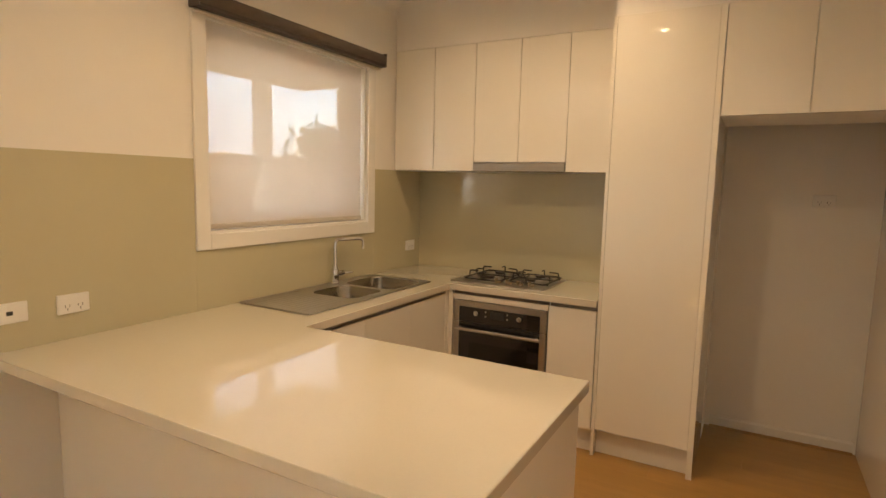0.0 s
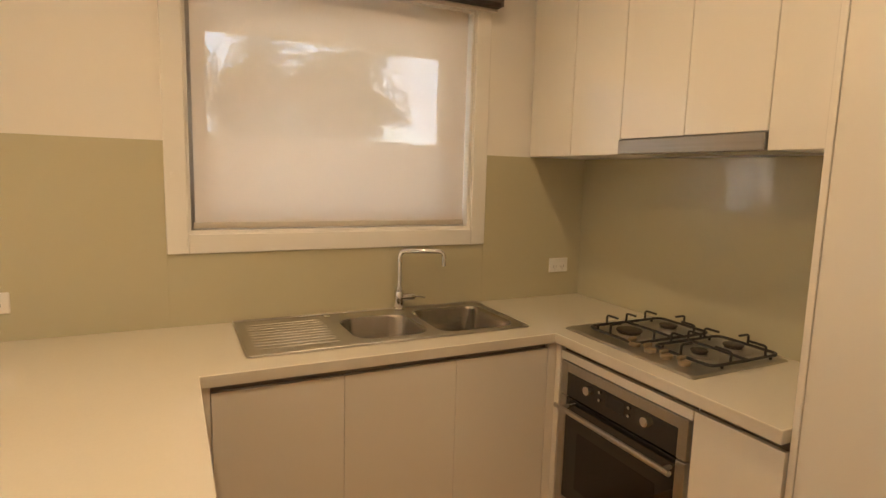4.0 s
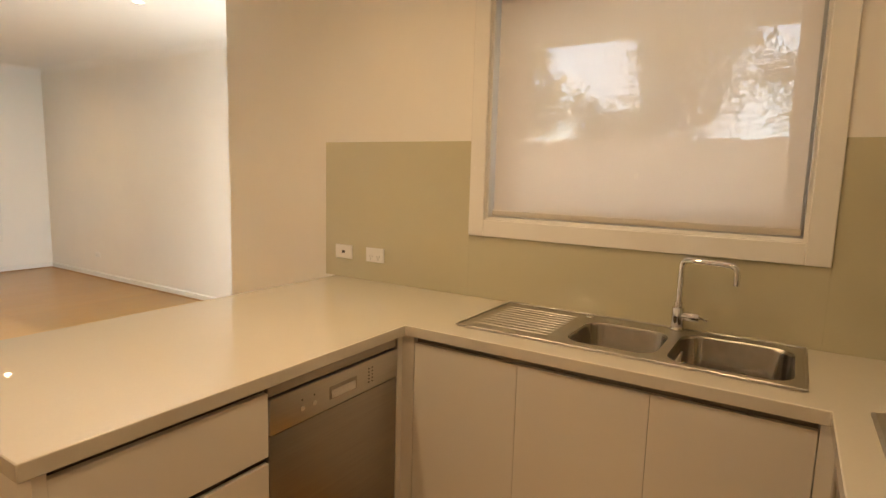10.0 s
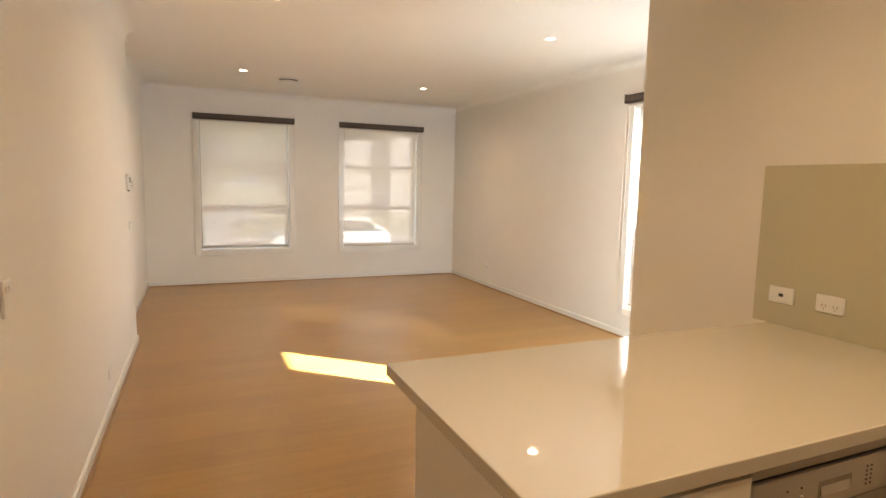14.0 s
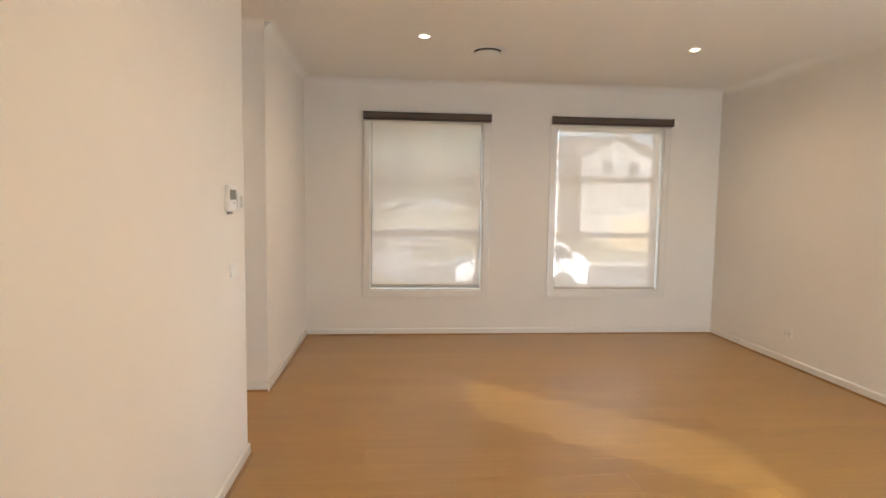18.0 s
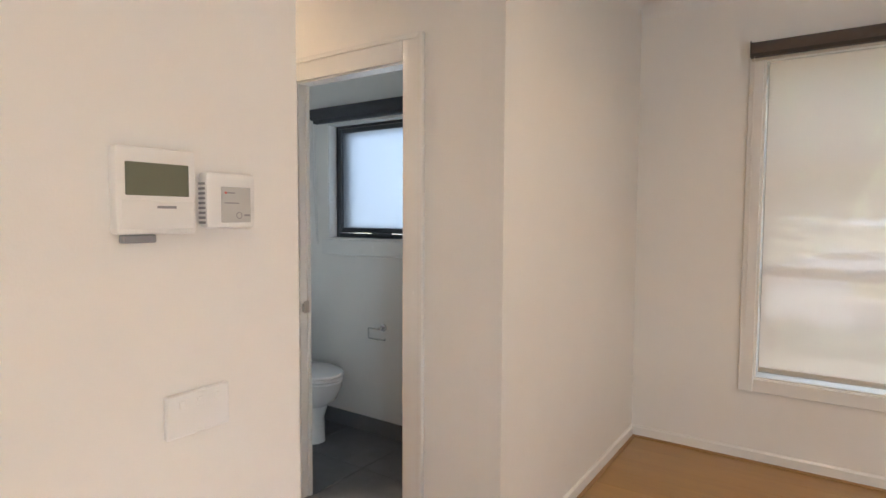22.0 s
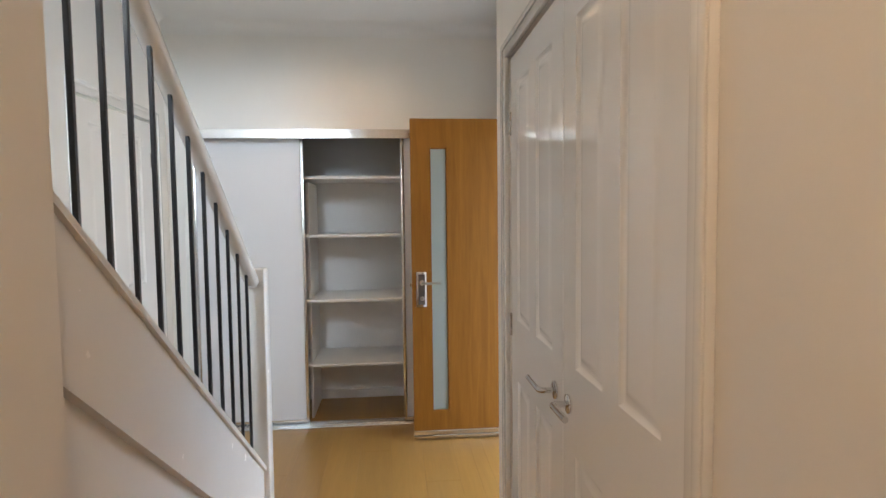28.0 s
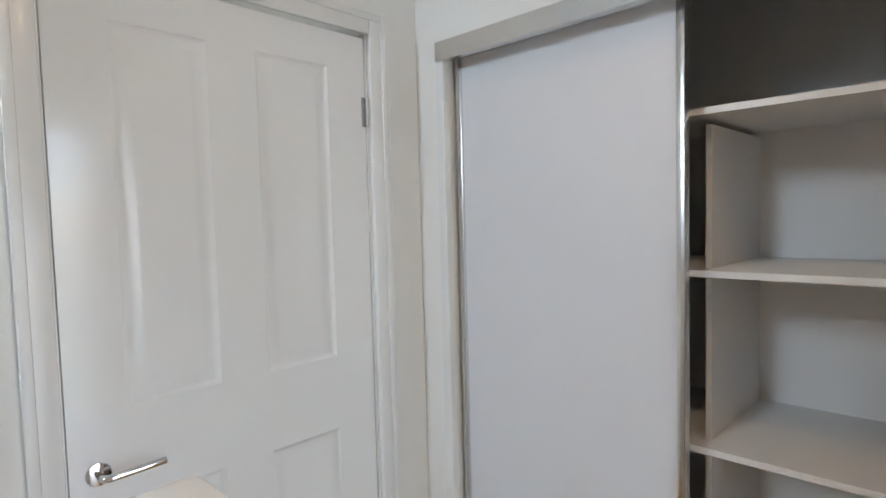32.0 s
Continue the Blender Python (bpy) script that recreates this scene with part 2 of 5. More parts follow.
LAMP = (1.0, 0.665, 0.375)
M = dict(
    wall=surface("wall_paint", (0.80, 0.775, 0.725), 0.55, vary=0.02, scale=1.2, bump=0.06, bump_scale=180),
    ceiling=surface("ceiling_paint", (0.80, 0.785, 0.75), 0.8, vary=0.015, scale=1.0, bump=0.05, bump_scale=150),
    trim=surface("gloss_trim_paint", (0.80, 0.785, 0.745), 0.25, vary=0.02, scale=3, bump=0.03, bump_scale=40),
    door=surface("door_enamel", (0.84, 0.83, 0.80), 0.13, vary=0.015, scale=2, bump=0.04, bump_scale=30),
    gloss=surface("white_gloss_lacquer", (0.80, 0.765, 0.69), 0.055, vary=0.012, scale=1.5, coat=0.5, rvary=0.02),
    melamine=surface("white_melamine", (0.86, 0.85, 0.82), 0.45, vary=0.015),
    stone=surface("pale_engineered_stone", (0.64, 0.60, 0.51), 0.02, vary=0.012, scale=140, coat=0.9, rvary=0.006),
    splash=surface("sage_backpainted_glass", (0.52, 0.485, 0.335), 0.09, vary=0.02, scale=1.5, coat=0.8, rvary=0.02),
    steel=surface("brushed_steel", (0.50, 0.48, 0.45), 0.30, 1.0, vary=0.05, scale=3, stretch=(1, 30, 30)),
    steel_sink=surface("satin_sink_steel", (0.52, 0.50, 0.46), 0.34, 1.0, vary=0.03, scale=2.5, rvary=0.02),
    steel_x=surface("brushed_steel_dull", (0.50, 0.48, 0.45), 0.36, 1.0, vary=0.06, scale=3, stretch=(40, 1, 40)),
    chrome=surface("chrome", (0.75, 0.75, 0.75), 0.08, 1.0, vary=0.02, rvary=0.03),
    alu=surface("bright_aluminium", (0.72, 0.71, 0.69), 0.22, 1.0, vary=0.03),
    black_glass=surface("black_oven_glass", (0.012, 0.011, 0.011), 0.06, vary=0.1, coat=0.5, rvary=0.02),
    iron=surface("black_enamelled_iron", (0.016, 0.015, 0.015), 0.38, vary=0.2, scale=8, bump=0.1, bump_scale=80),
    black_metal=surface("black_powdercoat", (0.012, 0.012, 0.014), 0.35, vary=0.1, scale=6),
    dark_alu=surface("charcoal_aluminium", (0.030, 0.033, 0.038), 0.4, vary=0.08, scale=4),
    # Darker copy of the roll's bronze: the shadow band below it, as colour.
    bronze_dark=surface("bronze_rail_shadow_band", (0.045, 0.032, 0.026), 0.5, vary=0.05, scale=20),
    bronze=surface("bronze_blockout_fabric", (0.10, 0.078, 0.064), 0.75, vary=0.08, scale=30, bump=0.15, bump_scale=300),
    charcoal=surface("charcoal_blind_fabric", (0.055, 0.057, 0.062), 0.8, vary=0.06, scale=30, bump=0.15, bump_scale=300),
    # Near-black colour painted in for the shade inside gaps, slots and channels.
    gap=surface("painted_recess_shade", (0.06, 0.05, 0.042), 0.6, vary=0.1),
    plastic=surface("white_plastic", (0.78, 0.775, 0.75), 0.3, vary=0.01),
    slot=surface("dark_slots", (0.03, 0.03, 0.03), 0.5),
    lcd=surface("lcd_screen", (0.16, 0.17, 0.12), 0.15, vary=0.05),
    greyprint=surface("grey_print", (0.25, 0.25, 0.26), 0.5),
    red=surface("red_indicator", (0.6, 0.04, 0.03), 0.4),
    cap=surface("brown_black_burner_cap", (0.035, 0.026, 0.019), 0.45, 0.2, vary=0.1, scale=20),
    knob=surface("tan_metallic_knob", (0.31, 0.245, 0.16), 0.38, 0.5, vary=0.05),
    ceramic=surface("white_ceramic", (0.80, 0.80, 0.79), 0.07, vary=0.01, coat=0.5, rvary=0.03),
    tile=surface("grey_floor_tile", (0.155, 0.155, 0.158), 0.45, vary=0.14, scale=6, bump=0.05, bump_scale=40),
    grout=surface("grout", (0.10, 0.10, 0.10), 0.9, vary=0.1),
    floor_base=surface("underlay", (0.12, 0.07, 0.035), 0.8, vary=0.1),
    board=wood("oak_laminate", (0.346, 0.187, 0.043), (0.416, 0.236, 0.062), 0, rough=0.36, per_board=0.05, coat=0.4),
    bead=wood("oak_bead", (0.26, 0.145, 0.050), (0.36, 0.205, 0.075), 0, rough=0.4, per_board=0.05),
    veneer=wood("timber_veneer", (0.20, 0.075, 0.008), (0.285, 0.122, 0.015), 2, rough=0.55, per_board=0.02, scale=1.4, coat=0.0, gloss=0.22),
    screen=sunscreen("sunscreen_cloth", (0.88, 0.815, 0.74), 0.205, 0.090),
    kitchen_screen=sunscreen("kitchen_sunscreen_cloth", (0.88, 0.82, 0.75), 0.25, 0.115),
    side_screen=sunscreen("side_sunscreen_cloth", (0.80, 0.77, 0.73), 0.11, 0.022),
    glass=thin_glass("window_glass", (0.97, 0.98, 0.98)),
    tinted=thin_glass("grey_tinted_glass", (0.68, 0.675, 0.665)),
    kitchen_glass=thin_glass("grey_kitchen_glass", (0.68, 0.673, 0.663)),
    frosted_strip=frosted_pane("milky_frosted_glass", (0.37, 0.425, 0.41)),
    lamp=glow("lamp_disc", LAMP, 2.1),
    cord=surface("white_cord", (0.72, 0.70, 0.66), 0.5),
    render=surface("rendered_house_wall", (0.31, 0.285, 0.26), 0.85, vary=0.05, scale=0.8, bump=0.1),
    roof=surface("roof_tile", (0.16, 0.12, 0.105), 0.75, vary=0.15, scale=2),
    asphalt=surface("asphalt", (0.055, 0.055, 0.057), 0.85, vary=0.15, scale=4, bump=0.2, bump_scale=90),
    concrete=surface("concrete", (0.33, 0.32, 0.30), 0.8, vary=0.1, scale=2, bump=0.1),
    grass=surface("dry_lawn", (0.17, 0.155, 0.085), 0.9, vary=0.3, scale=3, bump=0.4, bump_scale=60),
    foliage=surface("foliage", (0.070, 0.095, 0.040), 0.6, vary=0.35, scale=5),
    bark=surface("bark", (0.13, 0.10, 0.075), 0.9, vary=0.2, scale=9, bump=0.5, bump_scale=20),
    paling=surface("weathered_paling", (0.28, 0.22, 0.165), 0.85, vary=0.15, scale=4, bump=0.15),
    paling_new=surface("new_pine_paling", (0.45, 0.33, 0.19), 0.8, vary=0.12, scale=4),
    carwhite=surface("white_car_paint", (0.75, 0.75, 0.75), 0.15, vary=0.01, coat=1.0),
    carsilver=surface("silver_car_paint", (0.42, 0.43, 0.45), 0.25, 0.6, vary=0.02, coat=1.0),
    steel_dw=surface("dishwasher_steel", (0.40, 0.37, 0.33), 0.38, 1.0, vary=0.06, scale=3, stretch=(1, 40, 40)),
    # Aluminium grip channel; the shade under the worktop is darkened into its colour.
    channel=surface("grip_channel_painted_shade", (0.22, 0.19, 0.16), 0.45, 0.7, vary=0.05),
    # Darker than the deck steel: reflections of dark cabinets are put into the colour.
    bowl=surface("satin_steel_bowl_darkened", (0.36, 0.33, 0.29), 0.24, 1.0, vary=0.08, scale=4, stretch=(1, 12, 12)),
    steel_pale=surface("pale_brushed_steel", (0.62, 0.60, 0.56), 0.34, 1.0, vary=0.05, scale=3, stretch=(1, 40, 40)),
    facegrey=surface("grey_face", (0.50, 0.50, 0.48), 0.4),
    panelwhite=surface("matt_white_panel", (0.66, 0.655, 0.66), 0.4, vary=0.012),
    tread=surface("pale_tread", (0.55, 0.50, 0.43), 0.8, vary=0.06, scale=20, bump=0.2, bump_scale=200),
    frostwin=clear_glass("frosted_window_glass", (0.112, 0.119, 0.128), 0.6),
    lockplate=surface("dark_satin_steel", (0.15, 0.143, 0.14), 0.35, 0.9, vary=0.06),
    rubber=surface("tyre_rubber", (0.02, 0.02, 0.02), 0.8),
    carglass=surface("dark_car_glass", (0.02, 0.023, 0.026), 0.06, vary=0.05, coat=0.5),
    tail=surface("red_tail_lamp", (0.45, 0.02, 0.02), 0.2),
)

# ---- mesh helpers ----
origin = {}


def box(x0, x1, y0, y1, z0, z1, b=0.0, seg=1):
    bm = bmesh.new()
    bmesh.ops.create_cube(bm, size=1.0)
    for v in bm.verts:
        v.co = Vector(((x0 + x1) / 2 + v.co.x * (x1 - x0), (y0 + y1) / 2 + v.co.y * (y1 - y0), (z0 + z1) / 2 + v.co.z * (z1 - z0)))
    b = min(b, 0.45 * min(abs(x1 - x0), abs(y1 - y0), abs(z1 - z0)))
    if b > 0:
        bmesh.ops.bevel(bm, geom=bm.edges[:], offset=b, segments=seg, affect="EDGES", profile=0.5)
    bmesh.ops.recalc_face_normals(bm, faces=bm.faces[:])
    return bm


def join(*bms):
    out = bmesh.new()
    for b in bms:
        me = bpy.data.meshes.new("tmp")
        b.to_mesh(me)
        out.from_mesh(me)
        bpy.data.meshes.remove(me)
        b.free()
    return out


def cyl(c, r, h, axis=2, seg=24, r2=None, b=0.0):
    """A round bar of length h from c along an axis, its edges rounded by b."""
    bm = bmesh.new()
    bmesh.ops.create_cone(bm, cap_ends=True, segments=seg, radius1=r, radius2=r if r2 is None else r2, depth=h)
    if b:
        es = [e for e in bm.edges if len(e.link_faces) == 2 and any(len(f.verts) > 4 for f in e.link_faces)]
        bmesh.ops.bevel(bm, geom=es, offset=b, segments=2, affect="EDGES", profile=0.5)
    bm.transform(Matrix.Translation((0, 0, h / 2)))
    turn = {0: Matrix.Rotation(radians(90), 4, "Y"), 1: Matrix.Rotation(radians(-90), 4, "X"), 2: Matrix.Identity(4)}[axis]
    bm.transform(Matrix.Translation(c) @ turn)
    return bm


def loft(loops, cap0=True, cap1=True):
    bm = bmesh.new()
    rows = [[bm.verts.new(p) for p in lp] for lp in loops]
    n = len(loops[0])
    for a, b in zip(rows, rows[1:]):
        for i in range(n):
            bm.faces.new((a[i], a[(i + 1) % n], b[(i + 1) % n], b[i]))
    if cap0:
        bm.faces.new(rows[0][::-1])
    if cap1:
        bm.faces.new(rows[-1])
    bmesh.ops.recalc_face_normals(bm, faces=bm.faces[:])
    return bm


def tube(points, r, seg=10):
    """A round bar bent along points."""
    pts = [Vector(p) for p in points]
    up = Vector((0.13, 0.21, 0.97))
    loops = []
    for i, p in enumerate(pts):
        d = (pts[min(i + 1, len(pts) - 1)] - pts[max(i - 1, 0)]).normalized()
        a = d.cross(up).normalized()
        if a.length < 0.1:
            a = d.cross(Vector((1, 0, 0))).normalized()
        c = a.cross(d).normalized()
        up = c
        loops.append([p + (a * math.cos(k) + c * math.sin(k)) * r for k in [2 * math.pi * j / seg for j in range(seg)]])
    return loft(loops)


def bend(points, r, n=5):
    """Rounds the corners of a line of points."""
    out = [Vector(points[0])]
    for a, b, c in zip(points, points[1:], points[2:]):
        a, b, c = Vector(a), Vector(b), Vector(c)
        u, w = (a - b).normalized(), (c - b).normalized()
        rr = min(r, (a - b).length * 0.49, (c - b).length * 0.49)
        p, q = b + u * rr, b + w * rr
        for i in range(n + 1):
            s = i / n
            out.append(p * (1 - s) ** 2 + b * 2 * s * (1 - s) + q * s * s)
    out.append(Vector(points[-1]))
    return out


def rrect(cx, cy, w, h, r, z, n=5):
    pts = []
    for sx, sy, a0 in ((1, 1, 0), (-1, 1, 90), (-1, -1, 180), (1, -1, 270)):
        for i in range(n + 1):
            a = radians(a0 + 90 * i / n)
            pts.append((cx + sx * (w / 2 - r) + r * math.cos(a), cy + sy * (h / 2 - r) + r * math.sin(a), z))
    return pts


def prism(profile, axis, a, b):
    """A flat outline of (u, v) pairs drawn out along an axis from a to b."""
    def place(u, v, w):
        return {0: (w, u, v), 1: (u, w, v), 2: (u, v, w)}[axis]
    return loft([[place(u, v, a) for u, v in profile], [place(u, v, b) for u, v in profile]])


def plate(outer, holes, z0, z1):
    """A flat slab with holes, from outlines in the level plane."""
    bm = bmesh.new()
    es = []
    for lp in [outer] + holes:
        vs = [bm.verts.new((p[0], p[1], z1)) for p in lp]
        es += [bm.edges.new((vs[i], vs[(i + 1) % len(vs)])) for i in range(len(vs))]
    bmesh.ops.triangle_fill(bm, use_beauty=True, use_dissolve=False, edges=es)
    bmesh.ops.recalc_face_normals(bm, faces=bm.faces[:])
    if bm.faces and bm.faces[:][0].normal.z < 0:
        bmesh.ops.reverse_faces(bm, faces=bm.faces[:])
    ext = bmesh.ops.extrude_face_region(bm, geom=bm.faces[:])
    for v in [g for g in ext["geom"] if isinstance(g, bmesh.types.BMVert)]:
        v.co.z = z0
    bmesh.ops.recalc_face_normals(bm, faces=bm.faces[:])
    return bm


def mesh_of(name, bm, mat):
    me = bpy.data.meshes.new(name)
    bm.to_mesh(me)
    bm.free()
    me.materials.append(mat)
    me.polygons.foreach_set("use_smooth", [True] * len(me.polygons))
    me.set_sharp_from_angle(angle=radians(32))
    return me


def thing(name, x, y, z, label, category, group="", kind=""):
    ob = new(name)
    ob.empty_display_size = 0.1
    ob.location = (x, y, z)
    origin[ob] = Vector((x, y, z))
    return tagged(ob, label, category, group, kind)


def part(name, bm, material, parent, label=""):
    bm.transform(Matrix.Translation(-origin[parent]))
    ob = new(name, mesh_of(name, bm, material))
    ob.parent = parent
    origin[ob] = origin[parent]
    return tagged(ob, label) if label else ob


def solid(name, bm, material, label="", category="", kind="", group=""):
    """A thing of one mesh, its origin at the middle of its base."""
    lo = [min(v.co[i] for v in bm.verts) for i in range(3)]
    hi = [max(v.co[i] for v in bm.verts) for i in range(3)]
    at = Vector(((lo[0] + hi[0]) / 2, (lo[1] + hi[1]) / 2, lo[2]))
    bm.transform(Matrix.Translation(-at))
    ob = new(name, mesh_of(name, bm, material))
    ob.location = at
    origin[ob] = at
    return tagged(ob, label, category, group, kind)


def structure(name, bm, material, label, category):
    return solid(name, bm, material, label, category, "structure")


def wall_x(name, x0, x1, y0, y1, holes, label, z0=0.0, z1=CEIL):
    """A wall that runs along y, with openings (y0, y1, z0, z1)."""
    return structure(name, wall_mesh(0, x0, x1, y0, y1, holes, z0, z1), M["wall"], label, "wall")


def wall_y(name, y0, y1, x0, x1, holes, label, z0=0.0, z1=CEIL):
    """A wall that runs along x, with openings (x0, x1, z0, z1)."""
    return structure(name, wall_mesh(1, y0, y1, x0, x1, holes, z0, z1), M["wall"], label, "wall")


def wall_mesh(axis, t0, t1, a0, a1, holes, z0, z1):
    """One sheet with openings, given thickness: no seams between pieces."""
    bm = bmesh.new()
    loops = [[(a0, z0), (a1, z0), (a1, z1), (a0, z1)]]
    cuts = sorted(holes)
    us, vs = sorted({a0, a1, *[h[0] for h in cuts], *[h[1] for h in cuts]}), sorted({z0, z1, *[h[2] for h in cuts], *[h[3] for h in cuts]})
    grid = {}

    def vert(u, v):
        if (u, v) not in grid:
            grid[u, v] = bm.verts.new((t0, u, v) if axis == 0 else (u, t0, v))
        return grid[u, v]
    for u0, u1 in zip(us, us[1:]):
        for v0, v1 in zip(vs, vs[1:]):
            if any(h[0] <= u0 and u1 <= h[1] and h[2] <= v0 and v1 <= h[3] for h in cuts):
                continue
            bm.faces.new((vert(u0, v0), vert(u1, v0), vert(u1, v1), vert(u0, v1)))
    ext = bmesh.ops.extrude_face_region(bm, geom=bm.faces[:])
    for v in [g for g in ext["geom"] if isinstance(g, bmesh.types.BMVert)]:
        v.co[axis] = t1
    bmesh.ops.recalc_face_normals(bm, faces=bm.faces[:])
    return bm

# ---- setting: walls, floors, ceilings ----
KW = (1.812, 3.028, 1.258, 2.25)          # kitchen window opening (y, z)
W1, W2 = (-0.90, 0.32), (-2.91, -1.70)   # street windows (x)
WZ = (0.49, 2.30)
W3 = (-1.70, -0.62)                    # tall side window (y)
wall_x("wall_kitchen_window", -2.30, -2.05, 0.045, 3.95, [(KW[0], KW[1], KW[2], KW[3])], "cream painted plaster wall with the kitchen window")
wall_y("wall_kitchen_back", 3.70, 3.95, -2.05, 0.0, [], "cream painted plaster wall behind the hob")
wall_y("wall_fridge_recess", 3.97, 4.10, -0.10, 0.97, [], "cream painted plaster wall at the back of the fridge recess")
wall_x("wall_recess_side", -0.10, 0.0, 3.95, 3.97, [], "plaster return in the fridge recess")
wall_x("wall_hallside", 0.87, 0.97, -3.00, 3.97, [], "long cream painted plaster wall beside the kitchen and living room")
wall_y("wall_garden_return", 0.045, 0.295, -3.81, -2.30, [(-3.25, -2.41, 0.05, 2.12)], "plaster return wall with a narrow glazed opening to the garden")
wall_x("wall_living_side", -3.81, -3.56, -6.14, 0.045, [(W3[0], W3[1], 0.30, 2.27)], "cream painted plaster side wall with a tall window")
wall_y("wall_street", -6.14, -5.89, -3.56, 1.10, [(W1[0], W1[1], *WZ), (W2[0], W2[1], *WZ)], "cream painted plaster wall with two street windows")
wall_x("wall_living_end", 1.00, 1.10, -5.89, -4.10, [], "short cream painted plaster wall beside the street window")
TD, BF = (1.473, 2.118), (3.43, 4.78)     # toilet door, linen doors (x)
wall_y("wall_hall_south", -4.17, -4.10, 1.10, 4.90, [(TD[0] - 0.02, TD[1] + 0.02, 0.0, 2.07), (BF[0], BF[1], 0.0, 2.06)], "cream painted hall wall with toilet and linen doorways")
wall_x("wall_entry_return", 4.90, 5.035, -4.60, -4.10, [], "short plaster return wall beside the entry")
wall_y("wall_entry", -4.75, -4.60, 4.90, 6.46, [(5.22, 6.14, 0.0, 2.09)], "entry wall with the front doorway")
HX, HY = 3.63, -3.068                    # end of the hall wall beside the stairs
structure("wall_hall_north", prism([(0.97, -3.0), (HX, HY), (HX, -2.90), (0.97, -2.90)], 2, 0.0, CEIL), M["wall"], "cream painted hall wall beside the stairs", "wall")
WD = (5.40, 6.24)
wall_y("wall_stairs_back", -2.17, -2.05, 0.97, 7.20, [(WD[0], WD[1], 0.0, 2.05)], "white painted wall behind the stairs with a panelled door")
wall_x("wall_cupboard", 6.46, 6.56, -4.75, -2.17, [(-4.46, -2.30, 0.0, 2.02)], "white painted wall above the built-in cupboard")
structure("wall_cupboard_inner", join(box(7.10, 7.20, -4.75, -2.17, 0, CEIL), box(6.56, 7.10, -4.75, -4.46, 0, CEIL)), M["melamine"], "plain lining walls closing the cupboard", "wall")
wall_y("wall_toilet_back", -5.20, -4.95, 1.10, 3.20, [(2.02, 2.80, 1.27, 2.03)], "pale painted toilet wall with the window")
wall_x("wall_toilet_end", 3.10, 3.20, -4.95, -4.20, [], "pale painted wall behind the toilet")
wall_y("wall_linen_back", -4.90, -4.80, 3.20, 4.90, [], "plain wall closing the linen cupboard")
wall_y("wall_garage_side", -1.05, -0.95, 0.97, 7.20, [], "plain wall closing the space behind the panelled door")

floor = structure("floor", join(box(-3.56, 0.87, 0.045, 3.97, -0.15, -0.012), box(-3.56, 1.10, -5.89, 0.045, -0.15, -0.012), box(1.10, 7.10, -4.10, -1.05, -0.15, -0.012), box(4.99, 7.10, -4.75, -4.10, -0.15, -0.012), box(3.20, 4.90, -4.80, -4.10, -0.15, -0.012)),
                  M["floor_base"], "warm oak laminate board floor", "floor")
ceil_bm = plate([(-3.81, -6.14), (7.20, -6.14), (7.20, 4.10), (-3.81, 4.10)], [[(1.10, -2.90), (4.50, -2.90), (4.50, -2.17), (1.10, -2.17)]], CEIL, CEIL + 0.2)
structure("ceiling", ceil_bm, M["ceiling"], "flat cream painted plaster ceiling", "ceiling")
UP = CEIL + 0.2
# Unseen shaft; its window opening is assumed, for the added lamp.
wall_x("wall_stairwell_west", 1.00, 1.10, -2.90, -2.17, [(-2.88, -2.28, 2.96, 4.10)], "plain unseen stairwell wall with an assumed stair window opening", UP, 5.2)
wall_x("wall_stairwell_east", 4.50, 4.60, -2.90, -2.17, [], "plain upper stairwell wall", UP, 5.2)
wall_y("wall_stairwell_south", -3.00, -2.90, 1.00, 4.60, [], "plain upper stairwell wall", UP, 5.2)
wall_y("wall_stairwell_north", -2.17, -2.05, 1.00, 4.60, [], "plain upper stairwell wall", UP, 5.2)
structure("ceiling_stairwell", box(1.00, 4.60, -3.00, -2.05, 5.2, 5.3), M["ceiling"], "plain ceiling over the stairwell", "ceiling")
structure("bulkhead", join(box(-2.05, 0.87, 3.36, 3.70, 2.412, CEIL), box(-0.53, 0.87, 3.17, 3.36, 2.412, CEIL)), M["wall"], "plaster bulkhead above the kitchen cupboards", "bulkhead")


def cove(axis, at, side, a, b):
    """A hollow plaster cornice along an axis; side: +1 where the room lies on the growing side."""
    pr = [(0, CEIL)] + [(0.085 - 0.085 * math.cos(radians(k * 11.25)), CEIL - 0.085 + 0.085 * math.sin(radians(k * 11.25))) for k in range(9)]
    return prism([(at + side * u, v) for u, v in pr], axis, a, b)


structure("cornice", join(cove(1, 0.87, -1, -3.0, 3.14), cove(0, -5.89, 1, -3.56, 1.0), cove(1, -3.56, 1, -5.815, 0.045), cove(1, 1.0, -1, -5.815, -4.1), cove(1, -2.05, 1, 0.12, 3.36), cove(0, 0.045, -1, -3.485, -2.05),
                          cove(0, -4.10, 1, 1.0, 5.035), cove(1, 6.46, -1, -4.6, -2.17), cove(0, -2.17, -1, 0.97, 6.385), cove(1, 5.035, 1, -4.6, -4.1)), M["ceiling"], "small coved plaster cornice", "cornice")


def skirt_run(axis, at, side, a, b):
    s, q = at, side
    sk = prism([(s, 0), (s + q * 0.014, 0), (s + q * 0.014, 0.062), (s + q * 0.006, 0.072), (s, 0.072)], axis, a, b)
    bd = prism([(s + q * 0.0145, 0), (s + q * 0.028, 0), (s + q * 0.027, 0.007), (s + q * 0.022, 0.012), (s + q * 0.0145, 0.014)], axis, a, b)
    return sk, bd


